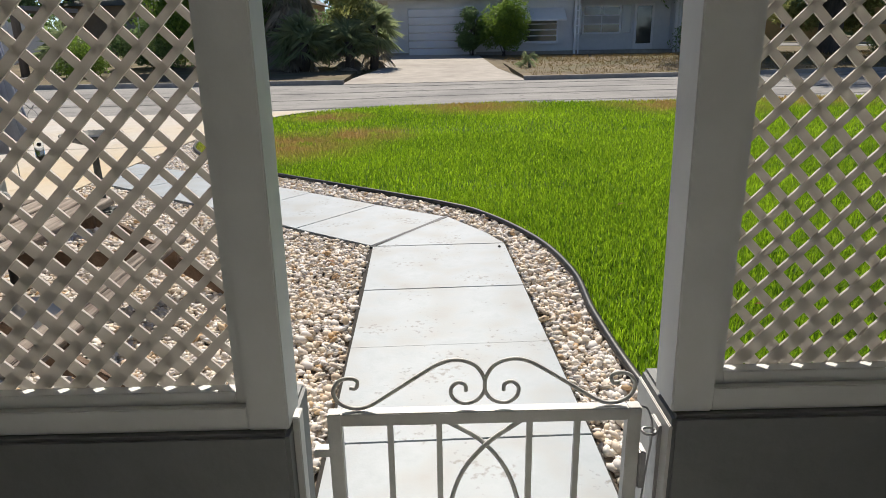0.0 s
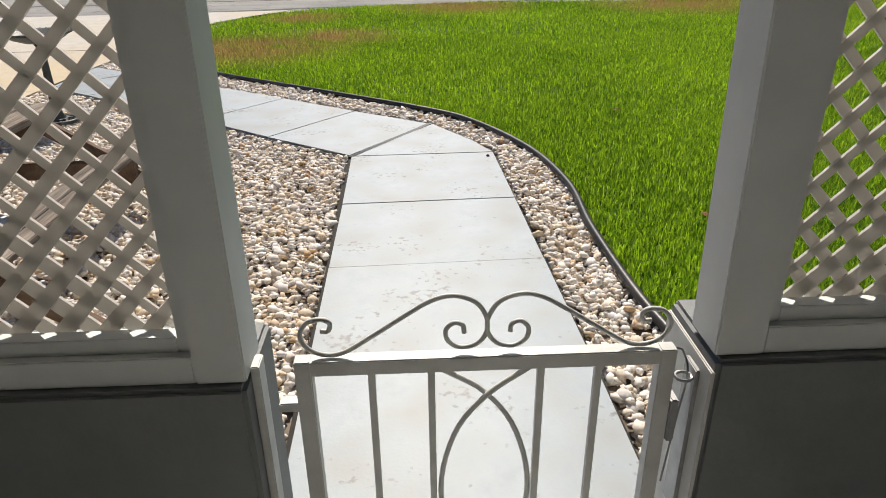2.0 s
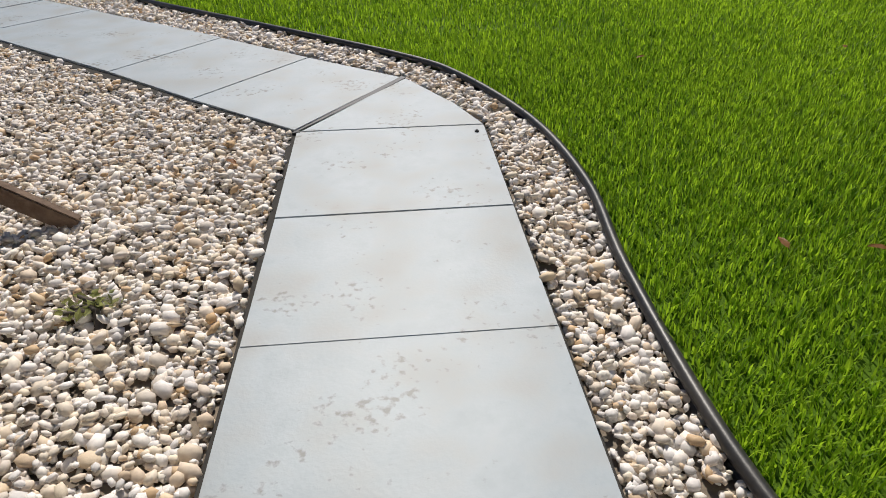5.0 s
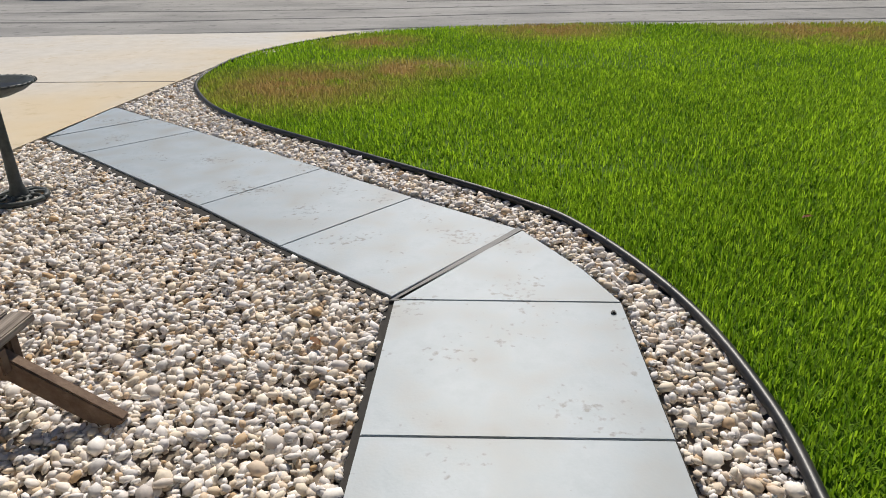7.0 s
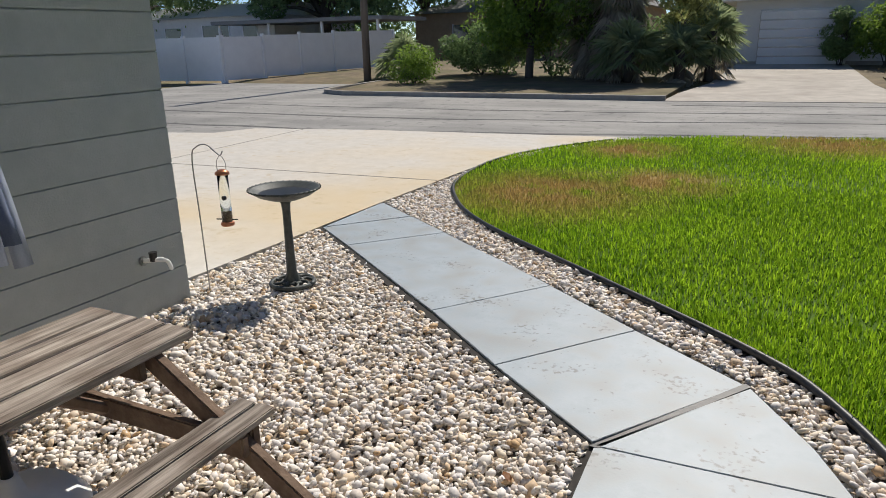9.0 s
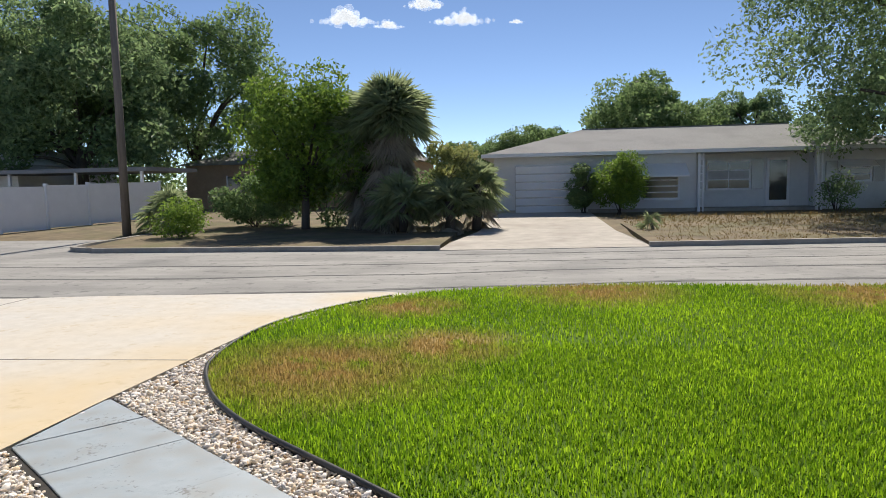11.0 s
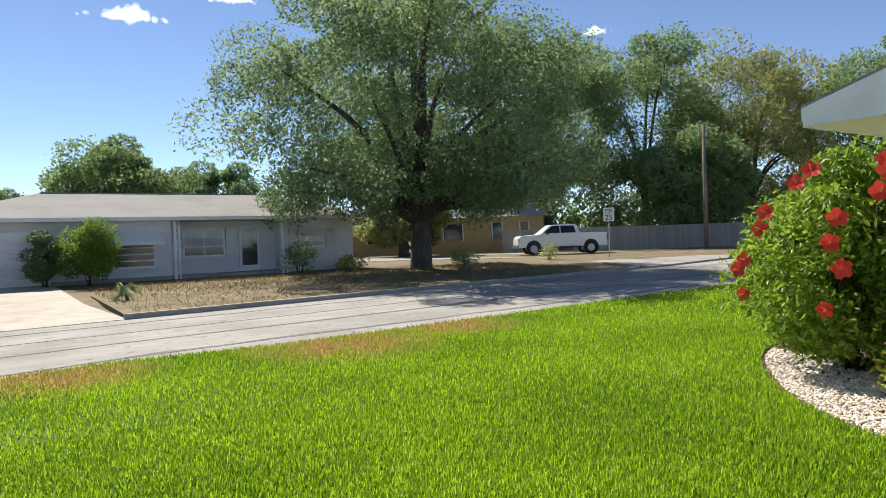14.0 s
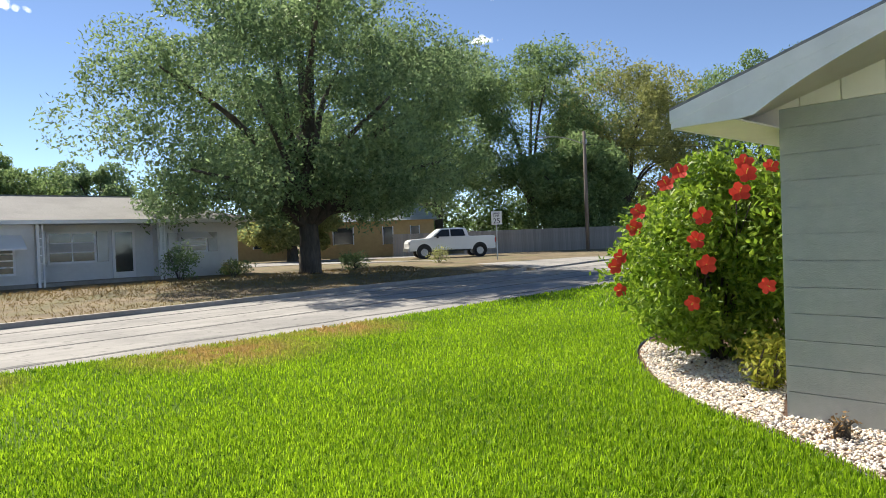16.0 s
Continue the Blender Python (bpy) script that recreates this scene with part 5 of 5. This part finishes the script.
for k in range(8):
    a = 6.2832 * k / 8
    pts = [(BX + r * math.cos(a + o), BY + r * math.sin(a + o), z) for r, o, z in ((0.05, 0, 0.03), (0.09, 0.25, 0.025), (0.12, 0.1, 0.02), (0.14, -0.12, 0.018))]
    part("foot_scroll", tubed(smooth_line(pts, 4), 0.010, 6), M_bath, bath, soft=True)

# ---- feeder on its hook ----
hook = thing("shepherd_hook", -2.98, 5.0, -0.03, "thin pale metal shepherd's hook standing in the stones", "garden hook")
HX, HY = -3.03, 5.0
part("rod", tubed(smooth_line([(HX, HY, -0.04), (HX - 0.005, HY, 0.5), (HX - 0.01, HY, 0.86), (HX + 0.02, HY + 0.02, 0.935), (HX + 0.07, HY + 0.05, 0.945), (HX + 0.105, HY + 0.08, 0.90), (HX + 0.125, HY + 0.1, 0.875), (HX + 0.14, HY + 0.11, 0.90)], 6), 0.0045, 8), M_metal, hook, soft=True)
fx, fy = HX + 0.125, HY + 0.1
feeder = thing("bird_feeder", fx, fy, 0.40, "clear tube bird feeder with copper caps, nearly empty", "bird feeder")
part("tube", (lambda b: (lathe(b, fx, fy, [(0.034, 0.45), (0.034, 0.76)], 20), b)[1])(bmesh.new()), M_glass, feeder, soft=True)
part("seed", (lambda b: (lathe(b, fx, fy, [(0.031, 0.452), (0.031, 0.52)], 20), b)[1])(bmesh.new()), M_seed, feeder, soft=True)
part("cap", (lambda b: (lathe(b, fx, fy, [(0.046, 0.755), (0.044, 0.77), (0.02, 0.785)], 20), b)[1])(bmesh.new()), M_copper, feeder, "copper lid", soft=True)
part("tray", (lambda b: (lathe(b, fx, fy, [(0.04, 0.425), (0.044, 0.44), (0.036, 0.452)], 20), b)[1])(bmesh.new()), M_copper, feeder, "copper base tray", soft=True)
part("perch", rodded((fx - 0.07, fy - 0.02, 0.465), (fx + 0.07, fy + 0.02, 0.465), 0.004, seg=6), M_black, feeder)
part("port", rodded((fx + 0.02, fy - 0.036, 0.61), (fx + 0.02, fy - 0.02, 0.61), 0.014, seg=12), M_black, feeder)
part("bail", tubed(smooth_line([(fx - 0.034, fy, 0.76), (fx - 0.036, fy, 0.83), (fx, fy, 0.872), (fx + 0.036, fy, 0.83), (fx + 0.034, fy, 0.76)], 5), 0.0022, 6), M_metal, feeder, "thin wire bail")

tap = thing("hose_bib", -3.06, 4.55, 0.3, "white metal tap fixed to the block wall", "tap")
part("pipe", rodded((-3.07, 4.55, 0.33), (-2.93, 4.58, 0.35), 0.014), M_white, tap, soft=True)
part("spout", tubed(smooth_line([(-2.95, 4.575, 0.345), (-2.90, 4.585, 0.34), (-2.88, 4.59, 0.29)], 5), 0.012, 8), M_white, tap, soft=True)
part("handle", rodded((-2.99, 4.565, 0.335), (-2.99, 4.565, 0.39), 0.02, 0.024), M_black, tap)
part("flange", rodded((-3.07, 4.55, 0.33), (-3.055, 4.553, 0.332), 0.03), M_metal, tap)
fl = thing("flood_light", -2.85, 4.95, 2.08, "white outdoor flood light under the west wing's eave", "flood light")
part("bracket", rodded((-2.85, 4.95, 2.165), (-2.85, 4.95, 2.09), 0.05, 0.04), M_white, fl, soft=True)
part("lamp_housing", rodded((-2.85, 4.95, 2.10), (-2.80, 5.08, 2.05), 0.04, 0.05), M_white, fl, soft=True)
part("reflector", rodded((-2.85, 4.93, 2.07), (-2.82, 4.84, 1.96), 0.035, 0.085, seg=24), M_white, fl, "clear ribbed flood light bulb", soft=True)

# ---- hibiscus and bed ----
shrub("hibiscus_bush", 8.2, 6.6, 1.3, 1.15, 2.45, 30000, 0.1, M_hib, "tall hibiscus bush with coral red flowers by the wall", 81, z0=-0.01, stems=16)
q = random.Random(83)
for k in range(20):
    a, e = 2.5 + 2.3 * ((k * 7) % 20) / 20 + q.uniform(-0.15, 0.15), -0.4 + 1.5 * k / 20 + q.uniform(-0.1, 0.1)
    d = Vector((math.cos(a) * math.cos(e), math.sin(a) * math.cos(e), math.sin(e)))
    c = Vector((8.2 + d.x * 1.32, 6.6 + d.y * 1.2, 1.27 + d.z * 1.17))
    fw = thing("hibiscus_flower", c.x, c.y, c.z, "open coral red hibiscus flower on the bush", "flower", "hibiscus flowers")
    d = (d * 0.5 + Vector((-0.8, -0.35, 0.1))).normalized()
    s1 = d.orthogonal().normalized()
    s2 = d.cross(s1)
    r = q.uniform(0.075, 0.105)
    for i in range(5):
        u = 6.2832 * i / 5 + q.uniform(-.15, .15)
        rad, tan = s1 * math.cos(u) + s2 * math.sin(u), s2 * math.cos(u) - s1 * math.sin(u)
        P = [c, c + rad * r * .6 + tan * r * .5 + d * r * .12, c + rad * r * 1.05 + tan * r * .3 + d * r * .25, c + rad * r * 1.1 - tan * r * .2 + d * r * .22, c + rad * r * .6 - tan * r * .5 + d * r * .12]
        pb = bmesh.new()
        pb.faces.new([pb.verts.new(x) for x in P])
        bmesh.ops.triangulate(pb, faces=list(pb.faces))
        part("petal", pb, M_petal, fw)
    part("stamen", rodded(c, c + d * r * 1.3, 0.004, 0.006, seg=6), M_yellow, fw)
shrub("croton_bush", 7.05, 5.55, 0.33, 0.3, 0.55, 1100, 0.075, M_varieg, "small yellow-green variegated shrub by the wall", 84, z0=-0.01)
shrub("dry_weed", 5.75, 4.55, 0.12, 0.12, 0.2, 80, 0.04, leafy("dry_stem", (0.25, 0.15, 0.07), (0.4, 0.27, 0.13), 0.2), "small dry reddish weed at the foot of the wall", 85, z0=-0.01, stems=9, category="weed")

shrub("weed", -0.78, 2.9, 0.08, 0.08, 0.06, 68, 0.04, M_olive, "small green weed among the river stones", 86, z0=-0.01, stems=4, category="weed")
shrub("weed", -0.75, 1.85, 0.06, 0.06, 0.06, 68, 0.035, M_olive, "small green weed among the river stones", 87, z0=-0.01, stems=4, category="weed")
M_fallen = leafy("fallen_leaf", (0.30, 0.13, 0.05), (0.42, 0.22, 0.09), 0.3)
for k, (x, y, z) in enumerate(((1.45, 3.05, 0.05), (1.75, 3.0, 0.05), (2.9, 5.2, 0.05), (-0.55, 3.9, 0.022), (1.6, 5.1, 0.05))):
    lf = bmesh.new()
    a = k * 1.3
    P = [(0, -0.035, 0), (0.014, -0.01, 0.006), (0.012, 0.02, 0.005), (0, 0.04, 0), (-0.012, 0.02, 0.006), (-0.014, -0.01, 0.004)]
    lf.faces.new([lf.verts.new((x + u * math.cos(a) - w * math.sin(a), y + u * math.sin(a) + w * math.cos(a), z + h)) for u, w, h in P])
    bmesh.ops.solidify(lf, geom=list(lf.faces), thickness=0.001)
    tagged(part("fallen_leaf", lf, M_fallen), "curled brown fallen leaf lying outdoors", "leaf", "fallen leaves")
pebble = bmesh.new()
box(pebble, 0.525, 0.545, 4.17, 4.19, 0.0, 0.016, bev=0.005)
tagged(part("stone_chip", pebble, M_edging), "small dark stone chip on a slab corner", "stone")

# ---- clouds ----
for k, (az, el, w) in enumerate(((9.8, 17, 80), (-5.9, 13, 75), (-8.9, 14.2, 60), (-15.4, 13, 80), (-12, 12.7, 40), (50.5, 19.3, 100), (63, 19, 48), (66.5, 19.3, 38), (47, 15.8, 40), (44.5, 14.6, 60), (-5, 20.3, 120), (1, 20.6, 60), (17.5, 18.8, 60), (2.5, 18.6, 22), (43, 20.5, 60), (-1.5, 12.8, 22))):
    az, el = radians(az), radians(el)
    c = Vector((math.sin(az) * math.cos(el), math.cos(az) * math.cos(el), math.sin(el))) * 1900
    cl = bmesh.new()
    q = random.Random(200 + k)
    side = Vector((math.cos(az), -math.sin(az), 0))
    for i in range(60):
        u = q.gauss(0, 0.45)
        h = abs(q.gauss(0, 0.2)) * max(0.2, 1 - abs(u))
        g = bmesh.new()
        bmesh.ops.create_icosphere(g, subdivisions=2, radius=w * q.uniform(0.07, 0.2) * max(0.3, 1 - abs(u) * .6))
        for vv in g.verts:
            vv.co *= 1 + 0.45 * noise.noise(vv.co * 0.16 + Vector((k, i, 0)))
        merge(cl, g, Matrix.Translation(c + side * u * w + Vector((0, q.uniform(-8, 8), h * w))))
    M_cloud = bpy.data.materials.get("cloud_white") or mat("cloud_white", (0.9, 0.9, 0.9), (0.95, 0.95, 0.95), 0.02, 1.0)
    pcl = M_cloud.node_tree.nodes["Principled BSDF"]
    # puffs glow by emission, in place of sunlight scattered through them
    pcl.inputs["Emission Color"].default_value, pcl.inputs["Emission Strength"].default_value = (0.9, 0.95, 1, 1), 0.7
    pcl.inputs["Alpha"].default_value = 0.12
    structure(part("cloud", cl, M_cloud, soft=True), "small bright fair-weather cloud puff", "cloud")

# ---- stones, grass: the many small pieces ----


def inside(px, py, poly):
    """Which of the points lie in an outline."""
    hit = np.zeros(len(px), bool)
    n = len(poly)
    for i in range(n):
        (xa, ya), (xb, yb) = poly[i][:2], poly[(i + 1) % n][:2]
        if ya == yb:
            continue
        c = ((ya > py) != (yb > py)) & (px < (xb - xa) * (py - ya) / (yb - ya) + xa)
        hit ^= c
    return hit


def stone_shapes(count, sub):
    out = []
    for k in range(count):
        g = bmesh.new()
        bmesh.ops.create_icosphere(g, subdivisions=sub, radius=1)
        for v in g.verts:
            v.co *= 1 + 0.2 * noise.noise(v.co * 0.8 + Vector((k * 7, 0, 0)))
        g.verts.index_update()
        out.append((np.array([v.co[:] for v in g.verts]), np.array([[v.index for v in f.verts] for f in g.faces])))
        g.free()
    return out


def scatter_stones(name, poly, density, size, material, label, z, keepout=(), sub=2):
    xs, ys = [p[0] for p in poly], [p[1] for p in poly]
    n = int((max(xs) - min(xs)) * (max(ys) - min(ys)) * density)
    px, py = rng.uniform(min(xs), max(xs), n), rng.uniform(min(ys), max(ys), n)
    ok = inside(px, py, poly)
    for k in keepout:
        ok &= ~inside(px, py, k)
    px, py = px[ok], py[ok]
    shapes = stone_shapes(6, sub)
    V, F, base = [], [], 0
    for i in range(len(px)):
        v, f = shapes[i % 6]
        s = size * min(rng.lognormal(0, 0.3), 1.8)
        a = rng.uniform(0, 6.283)
        sc = np.array([s, s * rng.uniform(0.6, 0.9), s * rng.uniform(0.4, 0.62)])
        w = v * sc
        tx, ty = rng.normal(0, 0.3, 2)
        w = np.stack([w[:, 0] * math.cos(a) - w[:, 1] * math.sin(a), w[:, 0] * math.sin(a) + w[:, 1] * math.cos(a), w[:, 2] + w[:, 0] * tx + w[:, 1] * ty], 1)
        V.append(w + np.array([px[i], py[i], z + rng.uniform(-0.012, 0.014)]))
        F.append(f + base)
        base += len(v)
    return tagged(raw(name, np.concatenate(V), np.concatenate(F), material, soft=True), label, "gravel", kind="stuff")


path_out = [(-0.315, 0.9), (0.68, 0.93), (0.67, 1.9), (0.62, 3.46), (0.60, 4.28), (0.47, 4.58), (0.22, 5.02), (-3.2, 7.57), (-3.27, 6.55), (-0.34, 4.24), (-0.32, 2.7)]
single = [(-0.98, 1.25), (-0.36, 1.25), (-0.36, 2.35), (-0.98, 2.35)]
near_st = [p for p in gravel_poly]
scatter_stones("river_stones", near_st, 2800, 0.0153, M_stone, "cream, white and tan river stones around the walkway", -0.018, (path_out, single), 1)
scatter_stones("river_stones", near_st, 480, 0.0195, M_stone, "larger cream river stones lying on top", -0.007, (path_out, single), 1)
pale = [(4.62, 1.3)] + [(p.x + 0.04, p.y - 0.04) for p in bed_edge[:32]] + [(8.6, 6.4), (7.6, 5.6), (6.1, 5.1), (6.1, 1.3)]
scatter_stones("pale_gravel", pale, 2400, 0.015, M_stone, "pale cream gravel in the planting bed", 0.0, (), 1)
loose = structure(new("stone_border"), "loose river stones beside the walkway", "gravel")
shapes = stone_shapes(6, 1)
meshes = []
for v, f in shapes:
    me = bpy.data.meshes.new("stone")
    me.from_pydata(v, [], f)
    me.materials.append(M_pebble)
    me.polygons.foreach_set("use_smooth", [True] * len(me.polygons))
    meshes.append(me)
scatter_stones("river_stones", single, 2600, 0.0153, M_stone, "river stones beside the walkway", -0.016, (), 1)
q = random.Random(91)
for i in range(300):
    ob = new("stone", meshes[i % 6])
    s = 0.0185 * math.exp(q.gauss(0, 0.28))
    ob.matrix_basis = Matrix.LocRotScale((q.uniform(-0.98, -0.36), q.uniform(1.25, 2.35), 0.004 + q.uniform(-0.01, 0.01)), Euler((q.gauss(0, .25), q.gauss(0, .25), q.uniform(0, 6.28))), (s, s * q.uniform(.6, .9), s * q.uniform(.42, .62)))
    ob.parent = loose


def grass(name, poly, density, length, width, lo, hi, label):
    """Blades of grass: a bent, tapered strip each, where the distance from the path's bend lies in a ring."""
    xs, ys = [p[0] for p in poly], [p[1] for p in poly]
    x0, x1, y0, y1 = max(min(xs), -hi), min(max(xs), hi), max(min(ys), 2.5 - hi), min(max(ys), 2.5 + hi)
    n = int((x1 - x0) * (y1 - y0) * density)
    px, py = rng.uniform(x0, x1, n), rng.uniform(y0, y1, n)
    d = np.hypot(px - 0.3, py - 2.5) * rng.uniform(0.85, 1.18, n)
    ok = inside(px, py, poly) & (d >= lo) & (d < hi)
    px, py = px[ok], py[ok]
    n = len(px)
    a = rng.uniform(0, 6.283, n)
    L = length * rng.uniform(0.55, 1.25, n)
    lean = rng.uniform(0.05, 0.7, n)
    dx, dy = np.cos(a), np.sin(a)
    sx, sy = -dy * width / 2, dx * width / 2
    z0 = np.full(n, -0.004)
    p = lambda k, h, w: np.stack([px + dx * L * lean * k + sx * w, py + dy * L * lean * k + sy * w, z0 + L * h], 1)
    V = np.stack([p(0, 0, 1), p(0, 0, -1), p(0.35, 0.6, 0.9), p(0.35, 0.6, -0.9), p(1.0, 0.9, 0)], 1).reshape(-1, 3)
    b = np.arange(n)[:, None] * 5
    F = np.concatenate([b + np.array([[0, 1, 3]]), b + np.array([[0, 3, 2]]), b + np.array([[2, 3, 4]])], 1).reshape(-1, 3)
    return tagged(raw(name, V, F, M_grass), label, "grass", kind="stuff")


inset = [(x + 0.02, y) for x, y in lawn_poly]
grass("grass", inset, 6200, 0.062, 0.006, 0, 3.4, "blades of bright green lawn grass beside the walkway")
grass("grass", inset, 3200, 0.062, 0.008, 3.4, 7.0, "blades of bright green lawn grass")
grass("grass", inset, 1500, 0.062, 0.010, 7.0, 13.0, "blades of lawn grass towards the road")
grass("grass", inset, 300, 0.066, 0.018, 13.0, 30.0, "blades of lawn grass in the far corner of the lawn")
dry_yard = [(x, far_kerb(x) + 0.3) for x in (3.2, 8, 14, 21)] + [(22, 30), (3.0, 30)]
n = 9000
px, py = rng.uniform(3, 22, n), rng.uniform(20, 30, n)
ok = inside(px, py, dry_yard)
pts = np.stack([px[ok], py[ok], np.array([rise(x, y) for x, y in zip(px[ok], py[ok])]) + 0.06], 1)
v, f = leaf_cloud(pts, 0.16, -1.2, 0.14)
# straw tone lowered as well, for the shadow lying over the yard
tagged(raw("dry_grass", v, f, leafy("straw", (0.18, 0.13, 0.055), (0.34, 0.25, 0.11), 0.3)), "thin straw-coloured grass in the front yard", "grass", kind="stuff")
